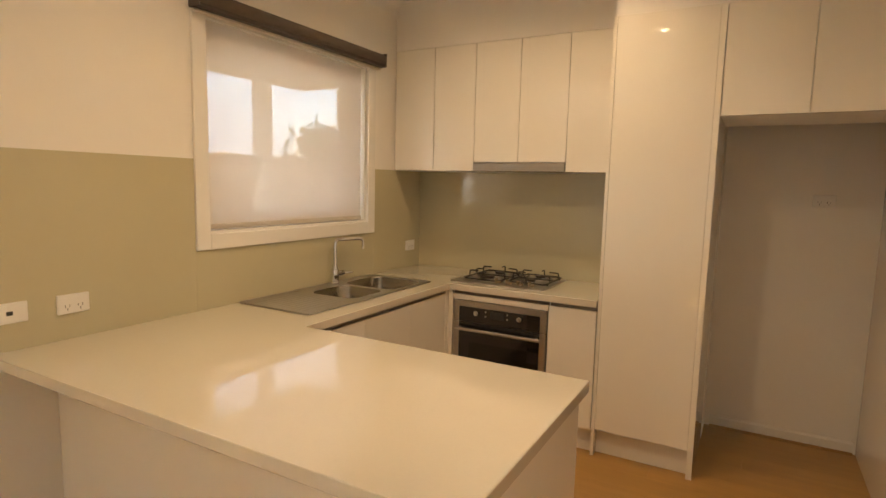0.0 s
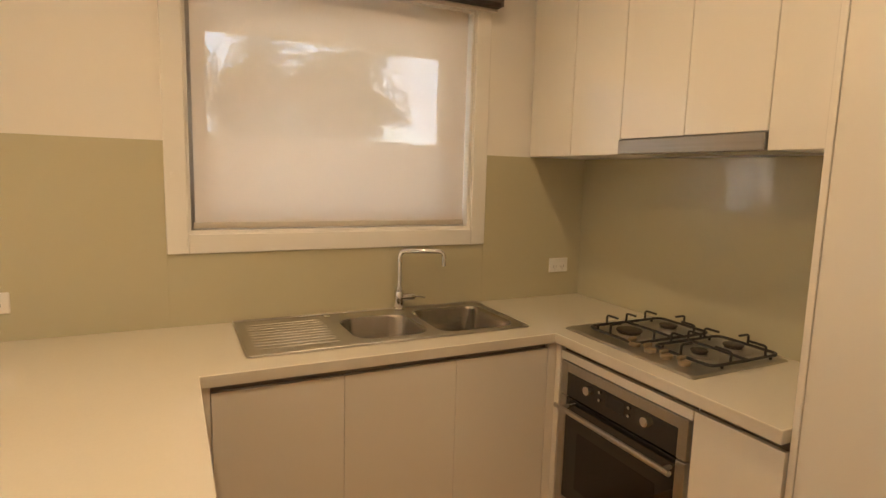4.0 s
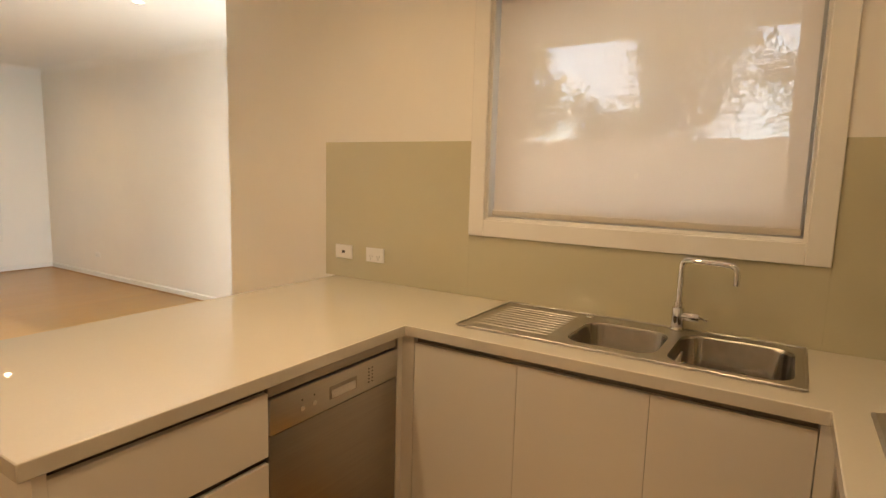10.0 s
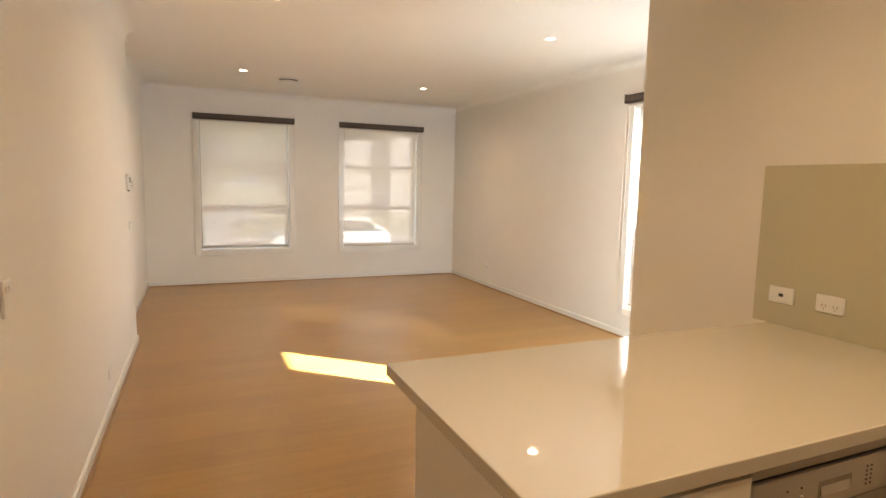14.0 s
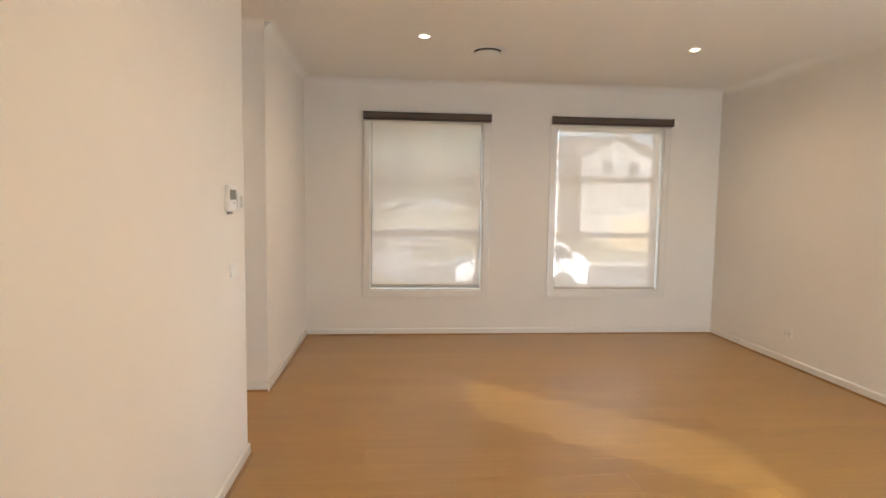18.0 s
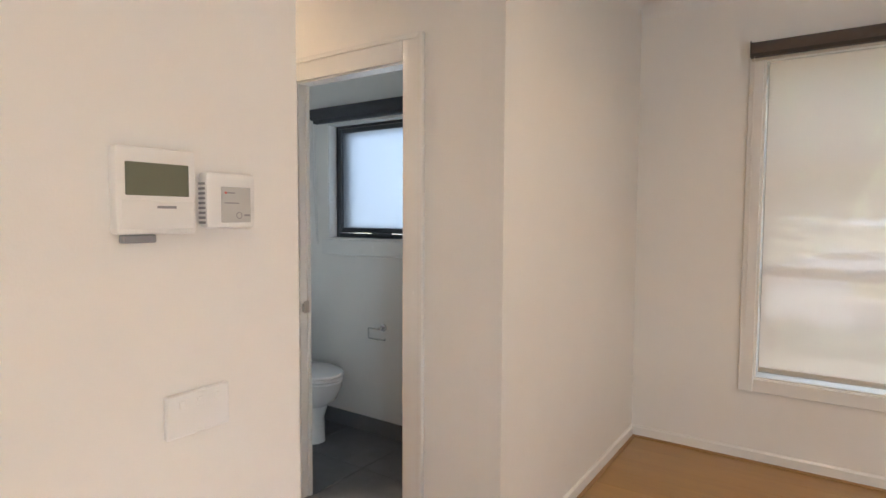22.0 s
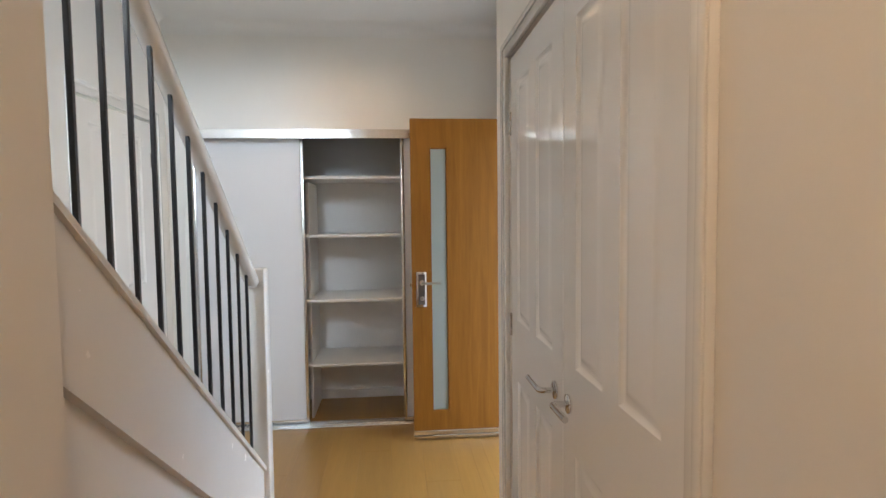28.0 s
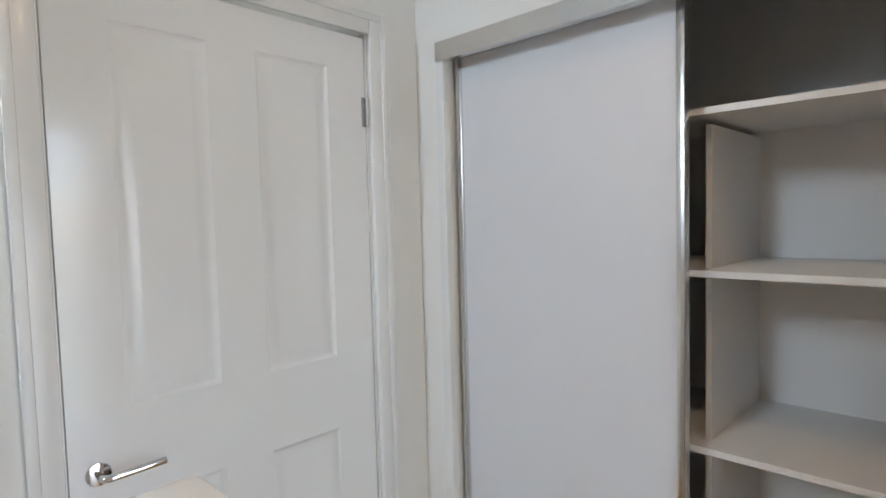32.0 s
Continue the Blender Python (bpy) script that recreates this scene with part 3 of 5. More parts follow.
RUNS = [(1, 0.87, -1, -3.0, 3.085), (0, -5.89, 1, -3.56, 1.0), (1, -3.56, 1, -5.862, 0.045), (1, 1.0, -1, -5.862, -4.086), (0, -4.10, 1, 1.0, 1.40), (0, -4.10, 1, 2.15, 3.35), (0, -4.10, 1, 4.86, 5.049),
        (1, -2.05, 1, 0.045, 1.10), (0, 0.045, -1, -3.53, -2.05), (0, 3.97, -1, 0.03, 0.79), (1, 5.035, 1, -4.6, -4.1), (0, -2.17, -1, 4.9, 5.32), (1, 6.46, -1, -2.23, -2.17)]
made_runs = [skirt_run(*r) for r in RUNS]


def slant(profile):
    """An outline of (out, up) pairs drawn along the hall wall."""
    return loft([[(x, y - u, v) for u, v in profile] for x, y in ((0.856, -2.997), (HX, HY))])


made_runs.append((slant([(0, 0), (0.014, 0), (0.014, 0.062), (0.006, 0.072), (0, 0.072)]), slant([(0.0145, 0), (0.028, 0), (0.027, 0.007), (0.022, 0.012), (0.0145, 0.014)])))
structure("cornice_hall", slant([(0.085 - 0.085 * math.cos(radians(k * 11.25)), CEIL - 0.085 + 0.085 * math.sin(radians(k * 11.25))) for k in range(9)] + [(0, CEIL)]), M["ceiling"], "small coved plaster cornice in the hall", "cornice")
structure("baseboard", join(*[r[0] for r in made_runs]), M["trim"], "low white painted skirting board", "skirting")
structure("floor_bead", join(*[r[1] for r in made_runs]), M["bead"], "thin oak bead along the skirting", "trim")


# ---- windows ----
def architrave(axis, at, side, a0, a1, z0, z1, w=0.075, t=0.018, sill=True):
    """Flat timber casing round an opening; axis: the one the wall runs along."""
    def b(u0, u1, v0, v1):
        p0, p1 = sorted((at, at + side * t))
        return box(u0, u1, p0, p1, v0, v1, 0.003) if axis == 0 else box(p0, p1, u0, u1, v0, v1, 0.003)
    out = [b(a0 - w, a0, z0 - (w if sill else 0), z1 + w), b(a1, a1 + w, z0 - (w if sill else 0), z1 + w), b(a0, a1, z1, z1 + w)]
    if sill:
        out.append(b(a0, a1, z0 - w, z0))
    return join(*out)


def bar(axis, at, depth, a0, a1, z0, z1, b=0.004):
    return box(a0, a1, at - depth / 2, at + depth / 2, z0, z1, b) if axis == 0 else box(at - depth / 2, at + depth / 2, a0, a1, z0, z1, b)


def pane_mesh(axis, at, a0, a1, z0, z1):
    return bar(axis, at, 0.006, a0, a1, z0, z1, 0)


def window(name, axis, face, side, a0, a1, z0, z1, transoms, metal, label, glass="glass", s=0.045):
    """A window in a wall: casing, reveal lining, metal sash bars, panes. side: towards the room."""
    cx = (a0 + a1) / 2
    w = thing(name, *((cx, face, z0) if axis == 0 else (face, cx, z0)), label, "window", kind="structure")
    if metal == "trim":
        part("casing", architrave(axis, face, side, a0, a1, z0, z1), M["trim"], w, "white painted timber casing")
    lo, hi = sorted((face - side * 0.004, face - side * 0.12))
    def lining(u0, u1, v0, v1):
        return box(u0, u1, lo, hi, v0, v1) if axis == 0 else box(lo, hi, u0, u1, v0, v1)
    part("reveal", join(lining(a0, a0 + 0.012, z0, z1), lining(a1 - 0.012, a1, z0, z1), lining(a0 + 0.012, a1 - 0.012, z1 - 0.012, z1), lining(a0 + 0.012, a1 - 0.012, z0, z0 + 0.012)), M["trim"], w)
    at = face - side * 0.15
    sash = M["dark_alu"] if metal == "dark" else M["alu_frame"]
    part("window_frame", join(bar(axis, at, 0.06, a0, a0 + s, z0, z1), bar(axis, at, 0.06, a1 - s, a1, z0, z1), bar(axis, at, 0.06, a0 + s, a1 - s, z0, z0 + s), bar(axis, at, 0.06, a0 + s, a1 - s, z1 - s, z1)), sash, w)
    edges = [z0 + s] + [z for z in transoms] + [z1 - s]
    for z in transoms:
        part("transom", bar(axis, at, 0.055, a0 + s, a1 - s, z - 0.03, z + 0.03), sash, w)
    for k, (u, v) in enumerate(zip(edges, edges[1:])):
        ob = part("pane", pane_mesh(axis, at, a0 + s, a1 - s, u + (0.03 if k else 0), v - (0.03 if v != edges[-1] else 0)), M[glass], w)
        ob.visible_shadow = False
    return w


M["alu_frame"] = surface("cream_window_aluminium", (0.45, 0.42, 0.37), 0.45, vary=0.03)
window("window_1", 0, -5.89, 1, W1[0], W1[1], *WZ, [1.10, 1.73], "trim", "street window with two crossbars and white casing", "tinted")
window("window_2", 0, -5.89, 1, W2[0], W2[1], *WZ, [1.10, 1.73], "trim", "street window with two crossbars beside the corner", "tinted")
window("window_3", 1, -3.56, 1, W3[0], W3[1], 0.30, 2.27, [0.80], "trim", "tall narrow side window with white casing")
window("window_4", 1, -2.05, 1, *KW, [], "trim", "wide kitchen window with white casing over the sink", "kitchen_glass", 0.085)
window("window_5", 0, 0.045, -1, -3.25, -2.41, 0.05, 2.12, [], "plain", "narrow glazed opening to the garden")


def roller(name, axis, face, side, a0, a1, top, bottom, roll, cloth, label, over=0.05, cord_end=1, fabric="screen"):
    """A double roller blind: dark roll under a bracket, cloth drawn down, bottom rail, chain."""
    b = thing(name, *(((a0 + a1) / 2, face, bottom) if axis == 0 else (face, (a0 + a1) / 2, bottom)), label, "blind", "roller blinds")
    def at(d):
        return face + side * d
    def round_bar(d, z, r, u0, u1):
        return cyl((u0, at(d), z), r, u1 - u0, 0, 20) if axis == 0 else cyl((at(d), u0, z), r, u1 - u0, 1, 20)
    part("roll", round_bar(0.058, top - 0.045, 0.036, a0 - over, a1 + over), M[roll], b, "dark rolled blockout cloth")
    p0, p1 = sorted((at(0.02), at(0.080)))
    part("headrail", (box(a0 - over, a1 + over, p0, p1, top - 0.092, top - 0.066, 0.004) if axis == 0 else box(p0, p1, a0 - over, a1 + over, top - 0.092, top - 0.066, 0.004)), M["bronze_dark"], b)
    # Added strip: the lit top edge of the casing, drawn as a pale bar.
    p0, p1 = sorted((at(0.021), at(0.046)))
    part("lip", (box(a0 - over, a1 + over, p0, p1, top - 0.104, top - 0.0925, 0.002) if axis == 0 else box(p0, p1, a0 - over, a1 + over, top - 0.104, top - 0.0925, 0.002)), M["rail"], b, "pale strip standing for the lit casing edge")
    for u in (a0 - over - 0.006, a1 + over):
        p0, p1 = sorted((at(0.018), at(0.09)))
        part("bracket", (box(u, u + 0.006, p0, p1, top - 0.09, top - 0.005, 0.002) if axis == 0 else box(p0, p1, u, u + 0.006, top - 0.09, top - 0.005, 0.002)), M[roll], b)
    d = cloth
    sheet = bmesh.new()
    sheet.faces.new([sheet.verts.new((u, at(d), z) if axis == 0 else (at(d), u, z)) for u, z in ((a0 + 0.027, bottom + 0.02), (a1 - 0.024, bottom + 0.02), (a1 - 0.024, top - 0.08), (a0 + 0.027, top - 0.08))])
    part("cloth", sheet, M[fabric], b, "sheer sunscreen cloth")
    p0, p1 = sorted((at(d - 0.007), at(d + 0.007)))
    part("bottom_rail", (box(a0 + 0.02, a1 - 0.02, p0, p1, bottom, bottom + 0.024, 0.005, 2) if axis == 0 else box(p0, p1, a0 + 0.02, a1 - 0.02, bottom, bottom + 0.024, 0.005, 2)), M["rail"], b)
    u = a1 + over - 0.015 if cord_end > 0 else a0 - over + 0.015
    if cord_end > 1:
        u = a1 - 0.010
    z1, z0 = top - 0.06, max(bottom + 0.15, top - 1.6)
    for k in (0, 1):
        dd = 0.035 + 0.035 * k if cord_end < 2 else -0.018 + 0.022 * k
        pts = [(u, at(dd), z) if axis == 0 else (at(dd), u, z) for z in (z1, (z0 + z1) / 2, z0)]
        part("chain", tube(pts, 0.0022, 6), M["cord"], b)
    return b


M["rail"] = surface("beige_rail", (0.55, 0.50, 0.42), 0.4, vary=0.02)
roller("roller_blind", 0, -5.89, 1, W1[0], W1[1], 2.395, 0.53, "bronze", -0.03, "sheer cream roller blind drawn down under a bronze roll", 0.06, 1)
roller("roller_blind", 0, -5.89, 1, W2[0], W2[1], 2.395, 0.50, "bronze", -0.03, "sheer cream roller blind drawn down beside the corner", 0.06, -1)
roller("roller_blind", 1, -3.56, 1, W3[0], W3[1], 2.395, 0.33, "bronze", -0.03, "tall narrow sheer blind drawn down over the side window", 0.06, -1, "side_screen")
roller("roller_blind", 1, -2.05, 1, KW[0], KW[1], 2.345, 1.275, "bronze", -0.03, "wide sheer kitchen blind drawn down above the sink", 0.085, 2, "kitchen_screen")

# ---- lamps in the ceiling ----
def downlight(x, y, power):
    d = thing("downlight", x, y, CEIL - 0.006, "small round recessed ceiling downlight, lit warm, some unseen and added", "downlight", "ceiling downlights")
    ring = [(0.034, 0.000), (0.046, -0.004), (0.050, 0.000), (0.050, 0.006)]
    part("trim_ring", loft([[(x + r * math.cos(a), y + r * math.sin(a), CEIL - 0.006 + z) for a in [2 * math.pi * k / 28 for k in range(28)]] for r, z in ring], False, False), M["plastic"], d)
    part("lens", cyl((x, y, CEIL - 0.005), 0.034, 0.004, 2, 28), M["lamp"], d, "glowing warm lens")
    lamp = bpy.data.lights.new("downlight_beam", "AREA")
    lamp.shape, lamp.size, lamp.energy, lamp.color, lamp.spread = "DISK", 0.07, LAMP_POWER * power, LAMP, radians(145)
    ob = new("downlight_beam", lamp)
    ob.matrix_world = look((x, y, CEIL - 0.012), (x, y, 0))
    return d


# Seen downlights and the three added fill lamps share one fitting.
for at in DOWNLIGHTS_AND_FILLS:
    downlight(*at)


def disc_stack(x, y, z, prof, seg=36):
    return loft([[(x + r * math.cos(a), y + r * math.sin(a), z + h) for a in [2 * math.pi * k / seg for k in range(seg)]] for r, h in prof], False, True)


vent = thing("ceiling_vent", -0.72, -4.64, CEIL - 0.05, "round white ceiling air vent with a dark slot", "vent")
part("rim", disc_stack(-0.72, -4.64, CEIL, [(0.150, 0.0), (0.150, -0.008), (0.135, -0.016), (0.118, -0.012), (0.112, 0.0)]), M["plastic"], vent)
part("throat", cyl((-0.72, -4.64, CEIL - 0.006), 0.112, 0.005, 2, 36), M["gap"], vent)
part("cover_disc", disc_stack(-0.72, -4.64, CEIL, [(0.02, -0.006), (0.102, -0.021), (0.109, -0.028), (0.101, -0.035), (0.03, -0.038)]), M["plastic"], vent)
alarm = thing("smoke_alarm", 5.70, -2.78, CEIL - 0.045, "round white smoke alarm on the hall ceiling", "smoke alarm")
part("base", disc_stack(5.70, -2.78, CEIL, [(0.07, 0.0), (0.07, -0.014), (0.066, -0.018)]), M["plastic"], alarm)
part("dome", disc_stack(5.70, -2.78, CEIL, [(0.060, -0.018), (0.060, -0.030), (0.050, -0.042), (0.02, -0.046)]), M["plastic"], alarm)

# ---- kitchen ----
CT = 0.90
BX, BY, PY = -1.45, 3.105, 1.815          # counter front edges
outline = [(-2.05, 0.92), (-0.235, 0.92), (-0.235, PY), (BX, PY), (BX, BY), (-0.535, BY), (-0.535, 3.70), (-2.05, 3.70)]
SK = (-1.795, 2.51, 0.47, 1.10)           # sink centre and size
bench = solid("worktop", plate(outline, [rrect(SK[0], SK[1], 0.44, 1.06, 0.03, 0)], CT - 0.04, CT), M["stone"], "pale engineered stone worktop running round the kitchen", "worktop")
bv = bench.modifiers.new("edge", "BEVEL")
bv.width, bv.segments, bv.limit_method, bv.angle_limit = 0.003, 2, "ANGLE", radians(50)

splash = thing("splashback", -2.04, 2.0, CT, "sage green glass splashback behind the worktop", "splashback")
for sb in ((-2.05, -2.044, 0.85, KW[0] - 0.075, CT, 1.604), (-2.05, -2.044, KW[0] - 0.075, KW[1] + 0.075, CT, KW[2] - 0.075), (-2.05, -2.044, KW[1] + 0.075, 3.70, CT, 1.604), (-2.044, -0.535, 3.694, 3.70, CT, 1.604)):
    part("glass_panel", box(*sb, 0.0008), M["splash"], splash)


def carcass(unit, x0, x1, y0, y1, open_side):
    """A cabinet box with no top: two sides, floor and back."""
    t = 0.016
    if open_side == "x":
        ps = [("side", box(x0, x1, y0, y0 + t, 0.15, 0.855)), ("side", box(x0, x1, y1 - t, y1, 0.15, 0.855)), ("base", box(x0, x1, y0 + t, y1 - t, 0.15, 0.166)), ("back", box(x0, x0 + t, y0 + t, y1 - t, 0.166, 0.855))]
    else:
        ps = [("side", box(x0, x0 + t, y0, y1, 0.15, 0.855)), ("side", box(x1 - t, x1, y0, y1, 0.15, 0.855)), ("base", box(x0 + t, x1 - t, y0, y1, 0.15, 0.166))]
    for n, b in ps:
        part(n, b, M["melamine"], unit)


# sink run: three doors
for k, (a, b) in enumerate(((1.845, 2.257), (2.257, 2.677), (2.677, 3.085))):
    u = thing("base_cabinet", -1.75, (a + b) / 2, 0, "white gloss handleless base cabinet under the sink", "cabinet", "kitchen base cabinets")
    carcass(u, -2.03, -1.49, a, b, "x")
    part("door", box(-1.487, -1.468, a + 0.0006, b - 0.0006, 0.152, 0.836, 0.0012), M["gloss"], u)
    part("finger_channel", box(-1.51, -1.4885, a, b, 0.80, 0.857), M["channel"], u, "aluminium grip channel with shade put into its colour")
fill = thing("corner_filler", -1.47, 1.82, 0.15, "slim white gloss corner filler panels", "panel")
part("filler", box(-1.487, -1.468, 1.785, 1.843, 0.152, 0.857, 0.001), M["gloss"], fill)
part("filler", box(-1.466, -1.436, 1.776, 1.794, 0.152, 0.857, 0.001), M["gloss"], fill)
part("filler", box(-1.487, -1.468, 3.087, 3.140, 0.152, 0.857, 0.001), M["gloss"], fill)
part("filler", box(-1.466, -1.436, 3.124, 3.143, 0.152, 0.857, 0.001), M["gloss"], fill)
kick = thing("kickboard", -1.5, 2.4, 0, "recessed white kickboards under the cabinets", "kickboard")
part("board", box(-1.550, -1.534, 1.73, 3.205, 0.0, 0.150), M["gloss"], kick)
part("board", box(-1.534, -0.53, 3.190, 3.206, 0.0, 0.150), M["gloss"], kick)
part("board", box(-1.534, -0.29, 1.730, 1.746, 0.0, 0.150), M["gloss"], kick)

# sink
sink = thing("sink", SK[0], SK[1], CT, "stainless steel sink with two bowls and a ribbed drainer", "sink")
B1, B2 = (-1.775, 2.50, 0.31, 0.30), (-1.785, 2.855, 0.37, 0.345)
deck = plate(rrect(SK[0], SK[1], SK[2], SK[3], 0.02, 0), [rrect(*B1, 0.07, 0), rrect(*B2, 0.07, 0)], CT + 0.001, CT + 0.005)
part("deck", deck, M["steel_sink"], sink)
part("rim", join(box(SK[0] - 0.235, SK[0] + 0.235, SK[1] - 0.55, SK[1] - 0.542, CT + 0.005, CT + 0.009, 0.002), box(SK[0] - 0.235, SK[0] + 0.235, SK[1] + 0.542, SK[1] + 0.55, CT + 0.005, CT + 0.009, 0.002),
                 box(SK[0] + 0.227, SK[0] + 0.235, SK[1] - 0.542, SK[1] + 0.542, CT + 0.005, CT + 0.009, 0.002), box(SK[0] - 0.235, SK[0] - 0.227, SK[1] - 0.542, SK[1] + 0.542, CT + 0.005, CT + 0.009, 0.002)), M["steel_sink"], sink)
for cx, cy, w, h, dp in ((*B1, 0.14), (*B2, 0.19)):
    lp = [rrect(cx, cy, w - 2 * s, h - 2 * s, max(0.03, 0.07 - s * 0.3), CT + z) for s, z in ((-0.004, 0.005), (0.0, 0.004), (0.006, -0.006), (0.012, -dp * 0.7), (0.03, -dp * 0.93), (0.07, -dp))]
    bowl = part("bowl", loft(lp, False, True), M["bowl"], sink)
    part("waste", disc_stack(cx, cy, CT - dp, [(0.042, 0.0), (0.040, 0.004), (0.030, 0.003), (0.024, -0.003)]), M["chrome"], bowl, "chrome waste ring")
rib_arc = [(0.009 * math.cos(radians(180 - 22.5 * k)), 0.0030 * math.sin(radians(22.5 * k))) for k in range(9)]
for k in range(10):
    x = SK[0] - 0.160 + 0.0345 * k
    ends = ((SK[1] - 0.515, 0.05), (SK[1] - 0.500, 0.85), (SK[1] - 0.485, 1.0), (SK[1] - 0.245, 1.0), (SK[1] - 0.230, 0.85), (SK[1] - 0.215, 0.05))
    part("drainer_rib", loft([[(x + u * (0.55 + 0.45 * q), y, CT + 0.0048 + v * q) for u, v in rib_arc] for y, q in ends]), M["steel_sink"], sink)
part("overflow_hole", disc_stack(SK[0] - 0.2, 2.33, CT + 0.005, [(0.014, 0.0), (0.013, 0.002), (0.006, 0.001)], 16), M["chrome"], sink)

tap = thing("mixer_tap", -1.995, 2.655, CT + 0.005, "chrome square-necked kitchen mixer tap", "tap")
part("body", join(cyl((-1.995, 2.655, CT + 0.005), 0.026, 0.012, 2, 24, b=0.003), cyl((-1.995, 2.655, CT + 0.015), 0.022, 0.078, 2, 24, b=0.003), cyl((-1.995, 2.655, CT + 0.093), 0.015, 0.02, 2, 20)), M["chrome"], tap)
part("spout", tube(bend([(-1.995, 2.655, CT + 0.105), (-1.995, 2.655, CT + 0.270), (-1.93, 2.84, CT + 0.270), (-1.93, 2.84, CT + 0.205)], 0.03, 6), 0.0105, 14), M["chrome"], tap)
part("lever", join(cyl((-1.995, 2.655, CT + 0.062), 0.017, 0.072, 1, 18, b=0.002), tube([(-1.995, 2.725, CT + 0.062), (-1.975, 2.745, CT + 0.064), (-1.94, 2.757, CT + 0.067)], 0.005, 8)), M["chrome"], tap)

# hob
hob = thing("gas_hob", -1.20, 3.43, CT, "stainless steel gas hob with four burners and black trivets", "hob")
HX0, HX1, HY0, HY1 = -1.500, -0.872, 3.185, 3.665
part("plate", loft([rrect((HX0 + HX1) / 2, (HY0 + HY1) / 2, HX1 - HX0 - 2 * s, HY1 - HY0 - 2 * s, 0.012, CT + z) for s, z in ((0.0, 0.0005), (0.0, 0.003), (0.008, 0.008), (0.02, 0.007))]), M["steel_x"], hob)
BURN = [(-1.305, 3.345, 0.048), (-1.305, 3.555, 0.034), (-1.020, 3.390, 0.028), (-1.020, 3.565, 0.034)]
for bx, by, r in BURN:
    bn = part("burner", join(disc_stack(bx, by, CT + 0.007, [(r + 0.032, 0.0), (r + 0.028, 0.004), (r + 0.004, 0.005)], 28), cyl((bx, by, CT + 0.010), r, 0.008, 2, 28, r2=r * 0.97)), M["steel_x"], hob)
    # The gap below the cap has its shade drawn in as a black ring.
    part("flame_ring", cyl((bx, by, CT + 0.018), r * 0.90, 0.006, 2, 28), M["iron"], bn, "black ring drawn for the shaded gap under the cap")
    part("cap", cyl((bx, by, CT + 0.024), r * 1.04, 0.008, 2, 28, b=0.003), M["cap"], bn, "black burner cap")
for x0, x1, y0, bys in ((-1.430, -1.182, 3.250, (3.345, 3.555)), (-1.142, -0.898, 3.300, (3.390, 3.565))):
    cx, y1 = (x0 + x1) / 2, 3.645
    my = sum(bys) / 2
    tv = part("trivet", tube(bend([(x, y, CT + 0.020) for x, y in ((x0, my), (x0, y0), (x1, y0), (x1, y1), (x0, y1), (x0, my))], 0.035, 5), 0.0055, 8), M["iron"], hob, "bent black trivet frame")
    for by in bys:
        for sx, sy in ((-1, 0), (1, 0), (0, -1 if by == bys[0] else 1)):
            ex, ey = (x0 if sx < 0 else x1) if sx else cx, (y0 if sy < 0 else y1) if sy else by
            part("prong", tube(bend([(ex, ey, CT + 0.018), (ex, ey, CT + 0.058), (ex - sx * 0.06, ey - sy * 0.05, CT + 0.058)], 0.010, 4), 0.0046, 8), M["iron"], tv)
    part("prong", tube(bend([(x0, my, CT + 0.018), (x0, my, CT + 0.056), (x0 + 0.05, my, CT + 0.056)], 0.010, 4), 0.0046, 8), M["iron"], tv)
    part("crossbar", tube([(x0, my, CT + 0.020), (cx, my, CT + 0.022), (x1, my, CT + 0.020)], 0.0052, 8), M["iron"], tv)
    for lx in (x0, x1):
        for ly in (y0 + 0.05, y1 - 0.05):
            part("foot", cyl((lx, ly, CT + 0.007), 0.005, 0.014, 2, 10), M["iron"], tv)
for k in range(4):
    kx, ky = -1.192 + 0.0735 * k, 3.262
    kn = part("knob", join(cyl((kx, ky, CT + 0.007), 0.020, 0.004, 2, 24, b=0.001), cyl((kx, ky, CT + 0.010), 0.0215, 0.012, 2, 24, r2=0.020, b=0.003)), M["knob"], hob, "tan metallic control knob")
    part("grip", box(kx - 0.019, kx - 0.006, ky - 0.018, ky + 0.018, CT + 0.0215, CT + 0.036, 0.004, 2), M["knob"], kn)

# oven and its housing
oven = thing("built_in_oven", -1.12, 3.2, 0.2, "built-in black glass and steel oven under the hob", "oven")
OX0, OX1, OZ0, OZ1 = -1.425, -0.822, 0.205, 0.800
part("body", box(OX0 + 0.02, OX1 - 0.02, 3.15, 3.66, OZ0, OZ1 - 0.005), M["steel_x"], oven)
cp = part("control_panel", join(box(OX0, OX0 + 0.036, 3.122, 3.146, 0.668, OZ1, 0.002), box(OX1 - 0.036, OX1, 3.122, 3.146, 0.668, OZ1, 0.002), box(OX0 + 0.036, OX1 - 0.036, 3.122, 3.146, OZ1 - 0.038, OZ1, 0.002)), M["steel_x"], oven, "brushed steel surround")
part("fascia", box(OX0 + 0.037, OX1 - 0.037, 3.125, 3.148, 0.668, OZ1 - 0.039, 0.001), M["black_glass"], cp, "black glass control fascia")
for kx in (-1.268, -0.985):
    kb = part("knob", cyl((kx, 3.1255, 0.728), 0.0165, -0.014, 1, 24, b=0.0015), M["alu"], cp, "pale round knob")
part("display", box(-1.175, -1.085, 3.1235, 3.126, 0.705, 0.748, 0.0005), M["slot"], cp)
